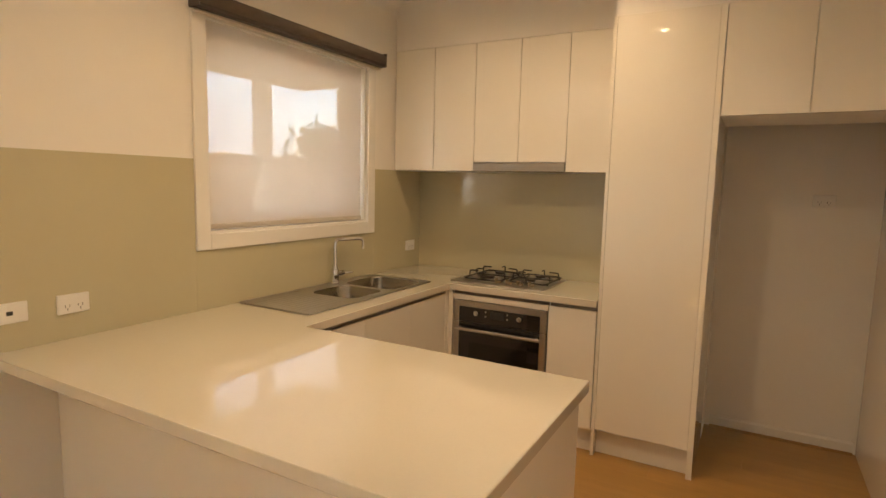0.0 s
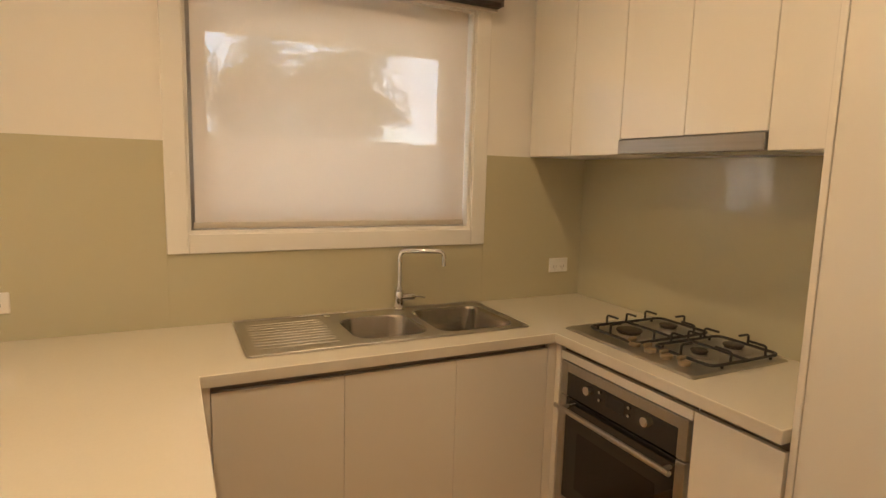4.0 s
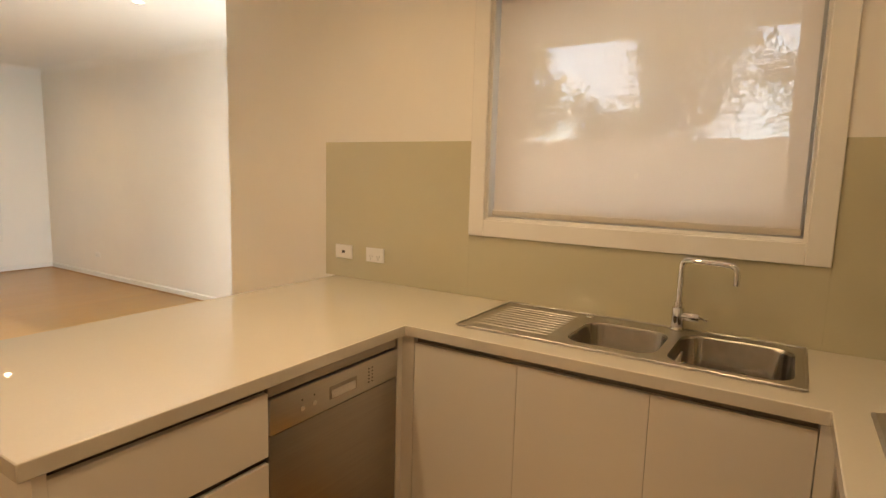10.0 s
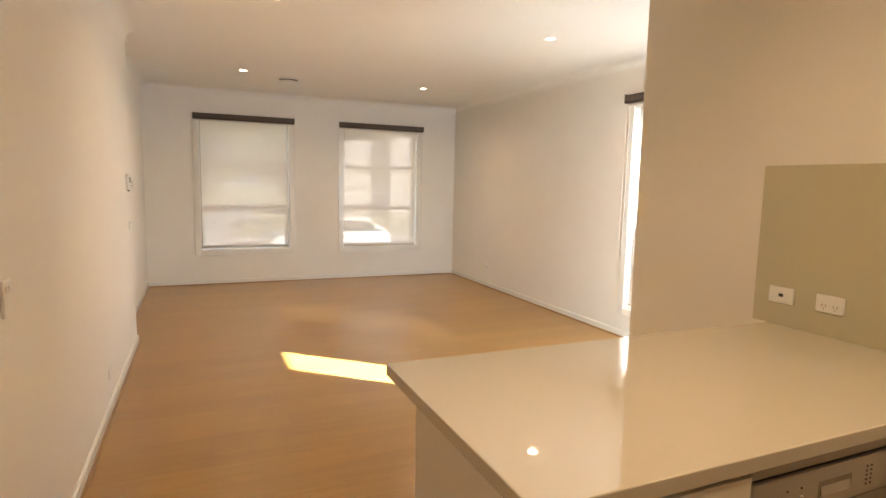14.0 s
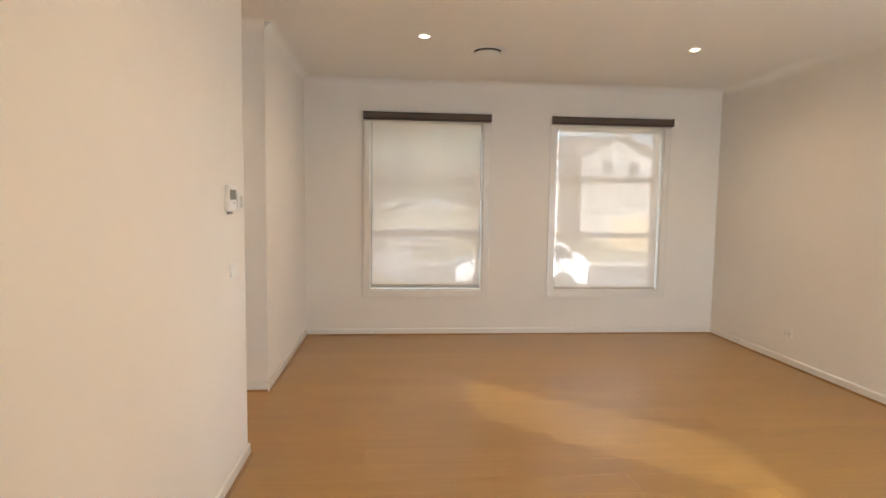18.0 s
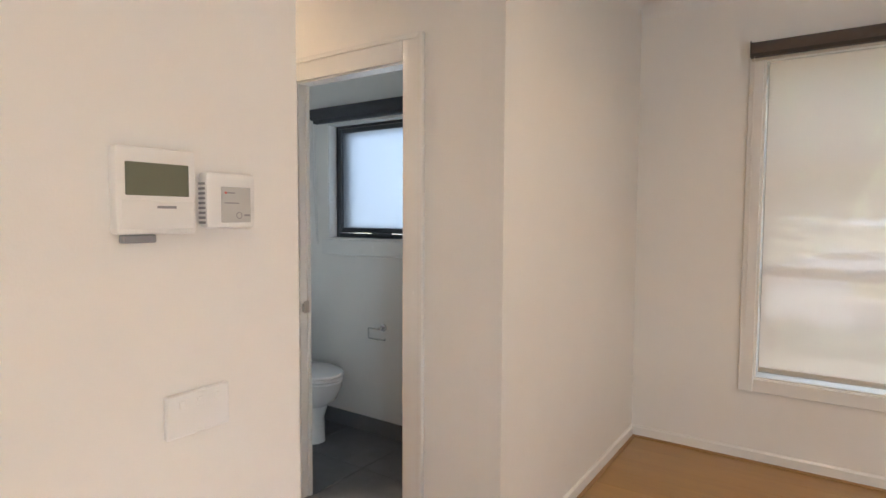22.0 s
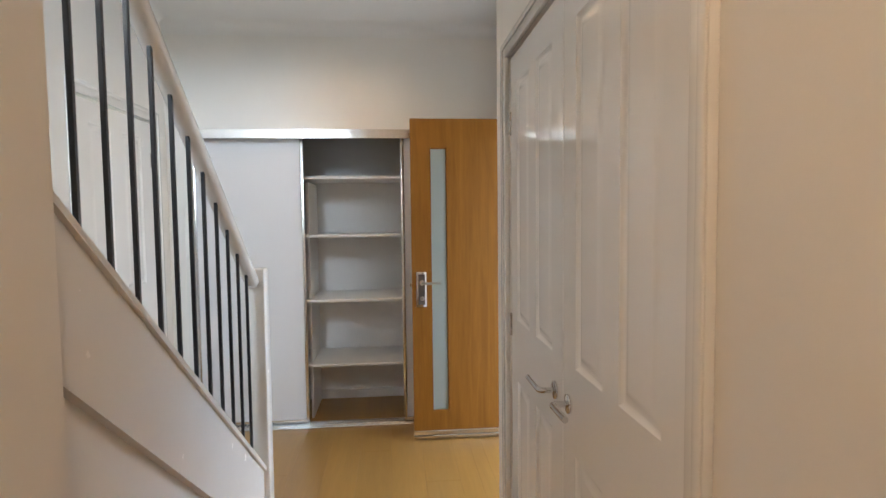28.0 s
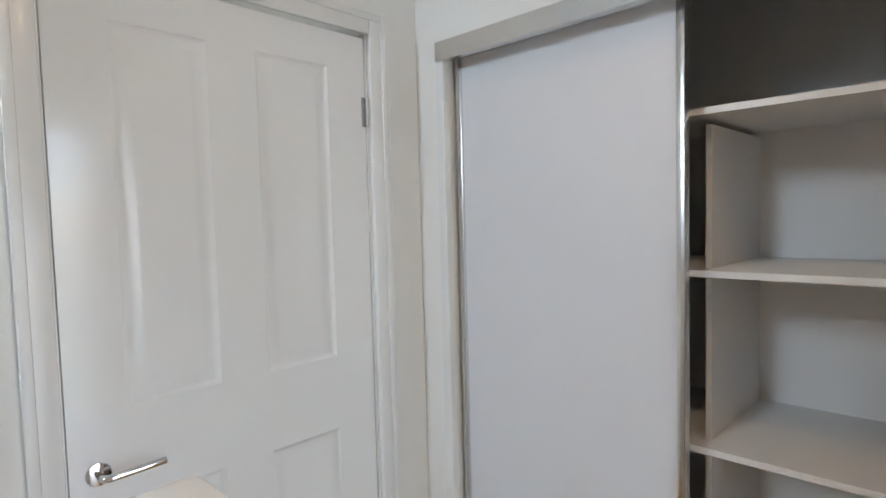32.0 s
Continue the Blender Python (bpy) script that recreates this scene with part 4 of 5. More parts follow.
for kx in (-1.205, -1.062):
    for kz in (0.745, 0.716):
        part("button", cyl((kx, 3.1255, kz), 0.0055, -0.005, 1, 12), M["alu"], cp)
dr = part("oven_door", join(box(OX0, OX0 + 0.036, 3.122, 3.146, OZ0, 0.662, 0.002), box(OX1 - 0.036, OX1, 3.122, 3.146, OZ0, 0.662, 0.002), box(OX0 + 0.036, OX1 - 0.036, 3.122, 3.146, OZ0, OZ0 + 0.045, 0.002)), M["steel_x"], oven)
part("door_glass", box(OX0 + 0.037, OX1 - 0.037, 3.125, 3.147, OZ0 + 0.046, 0.662, 0.001), M["black_glass"], dr, "black door glass")
part("inner_window", box(OX0 + 0.11, OX1 - 0.11, 3.1242, 3.125, OZ0 + 0.11, 0.54), surface("smoked_glass", (0.009, 0.007, 0.006), 0.10), dr)
hd = part("handle", tube([(-1.405, 3.085, 0.628), (-1.12, 3.085, 0.628), (-0.845, 3.085, 0.628)], 0.010, 14), M["steel"], dr, "round steel bar handle")
for kx in (-1.375, -0.875):
    part("handle_post", cyl((kx, 3.126, 0.628), 0.007, -0.042, 1, 12), M["steel"], dr)
part("maker_mark", box(-1.145, -1.10, 3.1236, 3.1246, 0.272, 0.279), M["greyprint"], dr)
oh = thing("oven_cabinet", -1.12, 3.4, 0, "white gloss housing cabinet round the oven", "cabinet", "kitchen base cabinets")
part("side", box(-1.443, -1.429, 3.15, 3.68, 0.15, 0.855), M["melamine"], oh)
part("side", box(-0.818, -0.806, 3.15, 3.68, 0.15, 0.855), M["melamine"], oh)
part("top_rail", box(-1.434, -0.812, 3.126, 3.145, 0.803, 0.836, 0.001), M["gloss"], oh)
part("bottom_rail", box(-1.434, -0.812, 3.126, 3.145, 0.152, 0.203, 0.001), M["gloss"], oh)
part("finger_channel", box(-1.436, -0.812, 3.1475, 3.178, 0.80, 0.857), M["channel"], oh, "aluminium grip channel with shade put into its colour")
bu = thing("base_cabinet", -0.67, 3.4, 0, "narrow white gloss base cabinet between oven and pantry", "cabinet", "kitchen base cabinets")
carcass(bu, -0.806, -0.54, 3.15, 3.68, "y")
part("door", box(-0.808, -0.536, 3.126, 3.145, 0.152, 0.836, 0.0012), M["gloss"], bu)
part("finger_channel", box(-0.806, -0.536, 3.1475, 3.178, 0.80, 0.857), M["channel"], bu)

# peninsula: drawers, dishwasher, panels
du = thing("drawer_cabinet", -0.56, 1.5, 0, "white gloss cabinet of handleless drawers in the peninsula", "cabinet", "kitchen base cabinets")
carcass(du, -0.832, -0.292, 1.16, 1.77, "y")
for z0, z1 in ((0.652, 0.838), (0.405, 0.632), (0.152, 0.385)):
    part("drawer_front", box(-0.831, -0.289, 1.779, 1.798, z0, z1, 0.0015), M["gloss"], du)
for z in (0.80, 0.615, 0.37):
    # Strips behind the drawer fronts carry that shade as colour.
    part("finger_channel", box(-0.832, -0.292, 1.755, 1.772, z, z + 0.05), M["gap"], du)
part("end_panel", box(-0.289, -0.262, 1.13, 1.80, 0.0, 0.858, 0.001), M["gloss"], du, "white gloss end panel")
bk = solid("peninsula_back_panel", box(-2.05, -0.289, 1.13, 1.148, 0.0, 0.858, 0.001), M["gloss"], "white gloss panel under the breakfast bar overhang", "panel")
dw = thing("dishwasher", -1.13, 1.5, 0.1, "stainless steel dishwasher built into the peninsula", "dishwasher")
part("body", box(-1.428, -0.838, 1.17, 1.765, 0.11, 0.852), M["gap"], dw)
part("door", box(-1.430, -0.836, 1.768, 1.795, 0.152, 0.705, 0.004, 2), M["steel_dw"], dw, "brushed steel door")
cpn = part("control_panel", box(-1.430, -0.836, 1.768, 1.800, 0.709, 0.815, 0.004, 2), M["steel_pale"], dw, "pale steel control strip")
part("top_trim", box(-1.430, -0.836, 1.768, 1.792, 0.820, 0.852, 0.003), M["steel_dw"], dw)
part("handle_recess", box(-1.200, -1.070, 1.7995, 1.8012, 0.738, 0.780, 0.0006), M["steel_dw"], cpn, "shallow steel hand recess")
part("handle_lip", prism([(1.8005, 0.740), (1.8045, 0.742), (1.8020, 0.768)], 0, -1.192, -1.078), M["alu"], cpn, "bright curved hand lip")
for kx, kz in ((-0.955, 0.752), (-1.005, 0.752)):
    part("button", cyl((kx, 1.800, kz), 0.008, 0.003, 1, 14), M["alu"], cpn)
    part("indicator", cyl((kx, 1.800, kz + 0.026), 0.003, 0.0015, 1, 8), M["slot"], cpn)
for i in range(2):
    for j in range(5):
        part("indicator", cyl((-1.262 - 0.018 * i, 1.800, 0.738 + 0.012 * j), 0.0028, 0.0015, 1, 8), M["slot"], cpn)

# wall cupboards, rangehood, pantry, fridge recess
for k, (a, b, zb) in enumerate(((-2.046, -1.735, 1.605), (-1.735, -1.432, 1.605), (-1.432, -1.127, 1.664), (-1.127, -0.822, 1.664), (-0.822, -0.535, 1.605))):
    oc = thing("wall_cabinet", (a + b) / 2, 3.5, zb, "tall white gloss wall cabinet over the worktop", "cabinet", "kitchen wall cabinets")
    part("carcass", box(a + 0.0005, b - 0.0005, 3.372, 3.694, zb + 0.002, 2.41), M["melamine"], oc)
    part("door", box(a + 0.0015, b - 0.0015, 3.35, 3.369, zb, 2.408, 0.0015), M["gloss"], oc)
hood = thing("rangehood", -1.127, 3.5, 1.605, "slide-out steel rangehood under the wall cabinets", "rangehood")
part("front_strip", box(-1.430, -0.824, 3.338, 3.36, 1.606, 1.660, 0.003), M["steel_dw"], hood, "brushed steel front strip")
part("body", box(-1.428, -0.826, 3.362, 3.69, 1.611, 1.660, 0.002), M["steel_x"], hood)
for kx in (-1.28, -0.975):
    part("filter", box(kx - 0.13, kx + 0.13, 3.39, 3.62, 1.606, 1.6105, 0.001), M["alu"], hood)
pan = thing("pantry_cabinet", -0.27, 3.4, 0, "full-height white gloss pantry cabinet", "cabinet")
part("side_panel", box(-0.533, -0.515, 3.138, 3.69, 0.0, 2.41, 0.001), M["gloss"], pan)
part("carcass", box(-0.514, -0.030, 3.164, 3.69, 0.152, 2.41), M["melamine"], pan)
part("door", box(-0.5145, -0.0288, 3.142, 3.160, 0.155, 2.408, 0.0015), M["gloss"], pan)
part("kickboard", box(-0.514, -0.030, 3.20, 3.216, 0.0, 0.15), M["gloss"], pan)
part("end_panel", box(-0.028, 0.0, 3.138, 3.695, 0.0, 2.41, 0.001), M["gloss"], pan, "deep gloss end panel down to the floor")
fcab = thing("fridge_cabinet", 0.43, 3.4, 1.88, "white gloss cabinet over the empty fridge recess", "cabinet")
part("carcass", box(0.002, 0.868, 3.164, 3.69, 1.882, 2.41), M["melamine"], fcab)
part("door", box(0.003, 0.368, 3.142, 3.160, 1.88, 2.408, 0.0015), M["gloss"], fcab)
part("side_panel", box(0.805, 0.868, 3.12, 3.968, 0.0, 1.878, 0.001), M["gloss"], fcab, "white filler panel down the recess side")
part("door", box(0.371, 0.867, 3.142, 3.160, 1.88, 2.408, 0.0015), M["gloss"], fcab)


def outlet(name, axis, face, side, a, z, w, h, gangs, label, cat="power outlet", slots=True):
    """A wall plate with rocker switches and socket slots."""
    o = thing(name, *((a, face, z - h / 2) if axis == 0 else (face, a, z - h / 2)), label, cat, "wall plates")
    def b(u0, u1, v0, v1, d0, d1, r=0.001):
        p0, p1 = sorted((face + side * d0, face + side * d1))
        return box(u0, u1, p0, p1, v0, v1, r) if axis == 0 else box(p0, p1, u0, u1, v0, v1, r)
    part("plate", b(a - w / 2, a + w / 2, z - h / 2, z + h / 2, 0.0, 0.010, 0.003), M["plastic"], o)
    for g in range(gangs):
        u = a + (g - (gangs - 1) / 2) * (w / max(gangs, 1)) * 0.8
        part("switch", b(u - 0.005, u + 0.005, z + h * 0.16, z + h * 0.34, 0.010, 0.013), M["plastic"], o)
        if slots:
            for du_, dz in ((-0.008, 0), (0.008, 0), (0, -0.013)):
                part("slot", b(u + du_ - 0.001, u + du_ + 0.001, z - 0.012 + dz, z - 0.002 + dz, 0.0098, 0.0106, 0), M["slot"], o)
    return o


outlet("data_plate", 1, -2.044, 1, 0.985, 1.035, 0.115, 0.073, 1, "white wall plate with one small socket on the splashback", "wall plate", False)
part("socket", box(-2.035, -2.033, 0.975, 0.995, 1.028, 1.042), M["slot"], bpy.data.objects["data_plate"])
outlet("power_outlet", 1, -2.044, 1, 1.195, 1.035, 0.115, 0.073, 2, "white double power outlet on the splashback")
outlet("power_outlet", 1, -2.044, 1, 3.555, 1.06, 0.115, 0.073, 2, "white double power outlet beside the hob corner")
outlet("power_outlet", 0, 3.97, -1, 0.53, 1.47, 0.115, 0.073, 2, "white double power outlet in the fridge recess")
outlet("light_switch", 1, 0.87, -1, 0.55, 1.11, 0.073, 0.115, 2, "white light switch plate on the long wall", "light switch", False)
outlet("power_outlet", 1, 0.87, -1, -1.38, 0.245, 0.115, 0.073, 2, "white double power outlet low on the long wall")
outlet("power_outlet", 1, -3.56, 1, -4.63, 0.30, 0.115, 0.073, 2, "white double power outlet low on the side wall")
outlet("light_switch", 1, 0.87, -1, -2.777, 1.088, 0.115, 0.073, 3, "white triple light switch near the hall corner", "light switch", False)

# wall controllers beside the hall corner
th = thing("heating_controller", 0.87, -2.708, 1.38, "white heating wall controller with a green-grey screen", "thermostat")
part("case", box(0.846, 0.87, -2.770, -2.646, 1.385, 1.515, 0.005, 2), M["plastic"], th)
part("screen", box(0.8445, 0.8465, -2.757, -2.659, 1.443, 1.492, 0.001), M["lcd"], th, "unlit green-grey screen")
part("flap", box(0.8445, 0.8465, -2.764, -2.652, 1.392, 1.436, 0.001), M["plastic"], th)
part("print", box(0.8438, 0.8446, -2.735, -2.705, 1.424, 1.428), M["greyprint"], th)
part("slider", box(0.848, 0.862, -2.705, -2.655, 1.372, 1.3845, 0.002), M["greyprint"], th)
th2 = thing("alarm_keypad", 0.87, -2.832, 1.39, "small white square wall sensor with a grey face", "wall sensor")
part("case", box(0.843, 0.87, -2.882, -2.786, 1.392, 1.486, 0.008, 2), M["plastic"], th2)
part("face", box(0.8415, 0.8435, -2.870, -2.812, 1.402, 1.462, 0.001), M["facegrey"], th2, "grey printed face")
part("lamp_dot", cyl((0.8418, -2.820, 1.452), 0.002, -0.001, 0, 8), M["red"], th2)
part("print", box(0.8408, 0.8416, -2.838, -2.823, 1.451, 1.453), M["greyprint"], th2)
part("print", box(0.8408, 0.8416, -2.846, -2.818, 1.434, 1.436), M["greyprint"], th2)
part("dial_mark", loft([[(0.8412, -2.846 + r * math.cos(a), 1.414 + r * math.sin(a)) for a in [2 * math.pi * k / 16 for k in range(16)]] for r in (0.006, 0.0045)], False, False), M["greyprint"], th2)
part("print", box(0.8408, 0.8416, -2.868, -2.856, 1.413, 1.416), M["greyprint"], th2)
for j in range(9):
    part("vent_slit", box(0.846, 0.864, -2.7855, -2.7845, 1.400 + 0.008 * j, 1.404 + 0.008 * j), M["greyprint"], th2)

# ---- hall: doors ----
def panel_leaf(owner, name, u0, u1, z0, z1, face, thick, panels, side):
    """A moulded four-panel leaf in a wall along x; side: the face that is seen."""
    f0, f1 = sorted((face, face - side * thick))
    body = []
    us = sorted({u0, u1, *[p[0] for p in panels], *[p[1] for p in panels]})
    vs = sorted({z0, z1, *[p[2] for p in panels], *[p[3] for p in panels]})
    leaf = part(name, wall_mesh(1, f0, f1, u0, u1, panels, z0, z1), M["door"], owner)
    for a, b, c, d in panels:
        s0, s1, s2 = 0.0, 0.012, 0.030
        lv = [(0.0, -0.0005), (0.010, -0.008), (0.016, -0.009), (0.036, -0.002), (0.046, -0.0015)]
        loops = []
        for s, h in lv:
            y = face + side * h
            loops.append([(a + s, y, c + s), (b - s, y, c + s), (b - s, y, d - s), (a + s, y, d - s)])
        bm = loft(loops, False, True)
        part("panel", bm, M["door"], leaf, "raised moulded panel")
        part("panel_back", box(a - 0.004, b + 0.004, f0 + 0.010, f1 - 0.012, c - 0.004, d + 0.004), M["door"], leaf)
    return leaf


def lever_handle(owner, x, y, z, side, way, name="lever_handle"):
    """A chrome lever on a round rose. side: out of the face, way: along x."""
    h = part(name, join(cyl((x, y, z), 0.026, side * 0.009, 1, 26, b=0.002) if side > 0 else cyl((x, y - 0.009, z), 0.026, 0.009, 1, 26, b=0.002),
                        tube(bend([(x, y + side * 0.006, z), (x, y + side * 0.05, z), (x + way * 0.125, y + side * 0.052, z + 0.004)], 0.018, 5), 0.0085, 12)), M["chrome"], owner, "chrome lever on a round rose")
    return h


def casing(name, u0, u1, top, face, side, label, w=0.075):
    """Door casing round an opening in a wall along x, down to the floor, with a rounded inner step."""
    p0, p1 = sorted((face, face + side * 0.018))
    q0, q1 = sorted((face + side * 0.018, face + side * 0.024))
    bm = join(box(u0 - w, u0 - 0.006, p0, p1, 0, top + w, 0.004, 2), box(u1 + 0.006, u1 + w, p0, p1, 0, top + w, 0.004, 2), box(u0 - 0.006, u1 + 0.006, p0, p1, top + 0.006, top + w, 0.004, 2),
              box(u0 - w, u0 - w + 0.022, q0, q1, 0, top + w, 0.003, 2), box(u1 + w - 0.022, u1 + w, q0, q1, 0, top + w, 0.003, 2), box(u0 - w + 0.022, u1 + w - 0.022, q0, q1, top + w - 0.022, top + w, 0.003, 2))
    return structure(name, bm, M["trim"], label, "trim")


# linen cupboard, two leaves
casing("trim_linen", BF[0], BF[1], 2.05, -4.10, 1, "white painted casing of the linen cupboard", 0.06)
mid = (BF[0] + BF[1]) / 2
for k, (a, b) in enumerate(((BF[0] + 0.004, mid - 0.002), (mid + 0.002, BF[1] - 0.004))):
    dd = thing("door_1" if k == 0 else "door_2", (a + b) / 2, -4.12, 0.01, "white moulded four-panel linen cupboard door, closed", "door", "linen doors", "structure")
    w = b - a
    ps = []
    for c, d in ((0.30, 0.82), (1.05, 1.94)):
        ps += [(a + 0.105, a + w / 2 - 0.045, c, d), (a + w / 2 + 0.045, b - 0.105, c, d)]
    leaf = panel_leaf(dd, "leaf", a, b, 0.012, 2.045, -4.104, 0.035, ps, 1)
    lever_handle(dd, mid + (0.06 if k else -0.06), -4.104, 0.945, 1, 1 if k else -1)
    hx = b - 0.002 if k else a - 0.004
    for z in (0.22, 1.02, 1.80):
        hg = part("hinge", join(cyl((hx, -4.098, z - 0.045), 0.006, 0.09, 2, 10), box(hx - 0.02, hx + 0.02, -4.1035, -4.1015, z - 0.045, z + 0.045)), M["alu"], dd)

# toilet doorway, the leaf slid or swung out of sight
casing("trim_toilet", TD[0], TD[1], 2.045, -4.10, 1, "white painted casing of the toilet doorway", 0.11)
structure("jamb_toilet", join(box(TD[0] - 0.018, TD[0], -4.17, -4.1, 0, 2.045), box(TD[1], TD[1] + 0.018, -4.17, -4.1, 0, 2.045), box(TD[0] - 0.018, TD[1] + 0.018, -4.17, -4.1, 2.045, 2.063), box(TD[1] - 0.012, TD[1], -4.160, -4.14, 0, 2.045, 0.002)), M["trim"], "white door lining", "trim")
strike = thing("strike_plate", TD[1], -4.13, 0.93, "steel strike plate on the door lining", "strike plate")
part("plate", box(TD[1] - 0.0145, TD[1] - 0.0118, -4.145, -4.112, 0.935, 0.995, 0.001), M["steel"], strike)
part("lip", cyl((TD[1] - 0.016, -4.108, 0.945), 0.007, 0.04, 2, 12), M["steel"], strike)
tdl = thing("door_3", 1.55, -4.5, 0.01, "white toilet door swung open against the wall", "door", kind="structure")
part("leaf", box(1.450, 1.485, -4.80, -4.215, 0.012, 2.035, 0.002), M["door"], tdl)
part("lever_handle", tube(bend([(1.485, -4.755, 0.93), (1.535, -4.755, 0.93), (1.54, -4.65, 0.93)], 0.015), 0.008, 12), M["chrome"], tdl, "chrome lever handle")
part("rose", cyl((1.485, -4.755, 0.93), 0.025, 0.008, 0, 22, b=0.002), M["chrome"], tdl)

# panelled door by the cupboard
casing("trim_panelled_door", WD[0], WD[1], 2.04, -2.17, -1, "white painted casing of the panelled door", 0.07)
pd = thing("door_4", 5.82, -2.15, 0.01, "white moulded four-panel door beside the cupboard, closed", "door", kind="structure")
a, b = WD[0] + 0.004, WD[1] - 0.004
ps = []
for c, d in ((0.30, 0.85), (1.07, 1.93)):
    ps += [(5.525, 5.745, c, d), (5.875, 6.10, c, d)]
panel_leaf(pd, "leaf", a, b, 0.012, 2.035, -2.166, 0.035, ps, -1)
lever_handle(pd, 5.458, -2.166, 0.935, -1, 1)
for z in (0.22, 1.81):
    part("hinge", join(cyl((6.238, -2.176, z - 0.045), 0.006, 0.09, 2, 10), box(6.222, 6.252, -2.1685, -2.1665, z - 0.045, z + 0.045)), M["alu"], pd)

# front door, standing open
fd = thing("door_5", 6.17, -4.18, 0.02, "honey timber veneer front door with a frosted strip, open", "door", kind="structure")
FX0, FX1, FY0, FY1, FZ0, FZ1 = 6.170, 6.208, -4.590, -3.758, 0.03, 2.062
GY0, GY1, GZ0, GZ1 = -3.990, -3.878, 0.185, 1.880
part("leaf", wall_mesh(0, FX0, FX1, FY0, FY1, [(GY0, GY1, GZ0, GZ1)], FZ0, FZ1), M["veneer"], fd, "honey-coloured timber veneer leaf")
gl = part("glazing_strip", box(FX0 + 0.012, FX0 + 0.018, GY0, GY1, GZ0, GZ1), M["frosted_strip"], fd, "frosted glass strip")
def bead_run(y0, y1, z0, z1):
    return box(FX0 + 0.002, FX0 + 0.012, y0, y1, z0, z1, 0.002)
part("glazing_bead", join(bead_run(GY0, GY0 + 0.008, GZ0, GZ1), bead_run(GY1 - 0.008, GY1, GZ0, GZ1), bead_run(GY0 + 0.008, GY1 - 0.008, GZ0, GZ0 + 0.008), bead_run(GY0 + 0.008, GY1 - 0.008, GZ1 - 0.008, GZ1)), M["veneer"], fd)
lp = part("lock_plate", box(FX0 - 0.009, FX0, -3.852, -3.785, 0.868, 1.095, 0.003, 2), M["chrome"], fd, "tall polished steel lock plate with a dark inset")
part("inset", box(FX0 - 0.0105, FX0 - 0.0085, -3.840, -3.797, 0.884, 1.079, 0.001), M["lockplate"], lp, "dark satin inset")
part("lever", tube(bend([(FX0 - 0.008, -3.822, 1.025), (FX0 - 0.055, -3.822, 1.025), (FX0 - 0.057, -3.935, 1.025)], 0.015), 0.0075, 12), M["steel"], lp, "steel lever")
part("collar", cyl((FX0 - 0.014, -3.822, 1.025), 0.017, 0.006, 0, 20), M["steel"], lp)
part("turn_snib", cyl((FX0 - 0.026, -3.822, 0.925), 0.014, 0.018, 0, 18, b=0.003), M["steel"], lp)
part("latch", box(FX0 + 0.010, FX0 + 0.028, FY1, FY1 + 0.012, 1.0, 1.022, 0.002), M["knob"], fd)
part("weather_strip", join(box(FX0 - 0.012, FX0, FY0, FY1, 0.032, 0.062, 0.003), box(FX0 - 0.016, FX0 - 0.004, FY0, FY1, 0.012, 0.031, 0.002)), M["alu"], fd, "aluminium weather strip along the foot")
for z in (0.25, 1.05, 1.83):
    part("hinge", join(cyl((FX0 - 0.004, FY0 - 0.006, z - 0.05), 0.007, 0.10, 2, 12), box(FX0 - 0.001, FX0 + 0.03, FY0 - 0.003, FY0, z - 0.05, z + 0.05)), M["alu"], fd)
structure("jamb_entry", join(box(5.22, 5.26, -4.76, -4.59, 0, 2.09), box(6.10, 6.14, -4.76, -4.598, 0, 2.09), box(5.26, 6.10, -4.76, -4.59, 2.07, 2.09)), surface("stained_door_jamb", (0.10, 0.045, 0.03), 0.4, vary=0.15, scale=4), "dark stained front door frame", "trim")

# cupboard with sliding doors
cup = thing("built_in_cupboard", 6.75, -3.4, 0, "white built-in cupboard with sliding doors, half open, empty shelves", "cupboard")
part("head_track", join(box(6.430, 6.462, -4.46, -2.285, 1.975, 2.035, 0.002), box(6.462, 6.556, -4.46, -2.30, 2.005, 2.02)), M["alu"], cup, "polished aluminium head track")
part("floor_track", join(box(6.440, 6.546, -4.46, -2.30, 0.0, 0.010, 0.001), box(6.460, 6.464, -4.46, -2.30, 0.010, 0.020), box(6.498, 6.502, -4.46, -2.30, 0.010, 0.020), box(6.536, 6.540, -4.46, -2.30, 0.010, 0.020)), M["alu"], cup, "aluminium floor track")
part("jamb_strip", box(6.440, 6.462, -2.310, -2.278, 0.0, 1.975, 0.002), M["trim"], cup)
for k, (y0, y1, x) in enumerate(((-3.045, -2.312, 6.505), (-4.44, -3.700, 6.470))):
    pn = part("sliding_door", box(x, x + 0.012, y0 + 0.018, y1 - 0.018, 0.045, 1.990), M["panelwhite"], cup, "matt white sliding panel")
    for u in (y0, y1 - 0.022):
        part("stile", join(box(x - 0.010, x + 0.020, u, u + 0.022, 0.022, 2.000, 0.003, 2), ), M["alu"], pn, "polished aluminium stile")
    part("bottom_channel", box(x - 0.006, x + 0.018, y0 + 0.022, y1 - 0.022, 0.022, 0.05, 0.002), M["alu"], pn)
for z in (0.406, 0.869, 1.327, 1.735):
    part("shelf", box(6.60, 7.10, -4.42, -2.32, z - 0.018, z, 0.001), M["melamine"], cup, "white melamine shelf")
part("upright", box(6.66, 7.10, -3.052, -3.036, 0.0, 1.70, 0.001), M["melamine"], cup)
part("cupboard_skirting", box(7.086, 7.10, -4.46, -2.2, 0.0, 0.07, 0.002), M["trim"], cup)

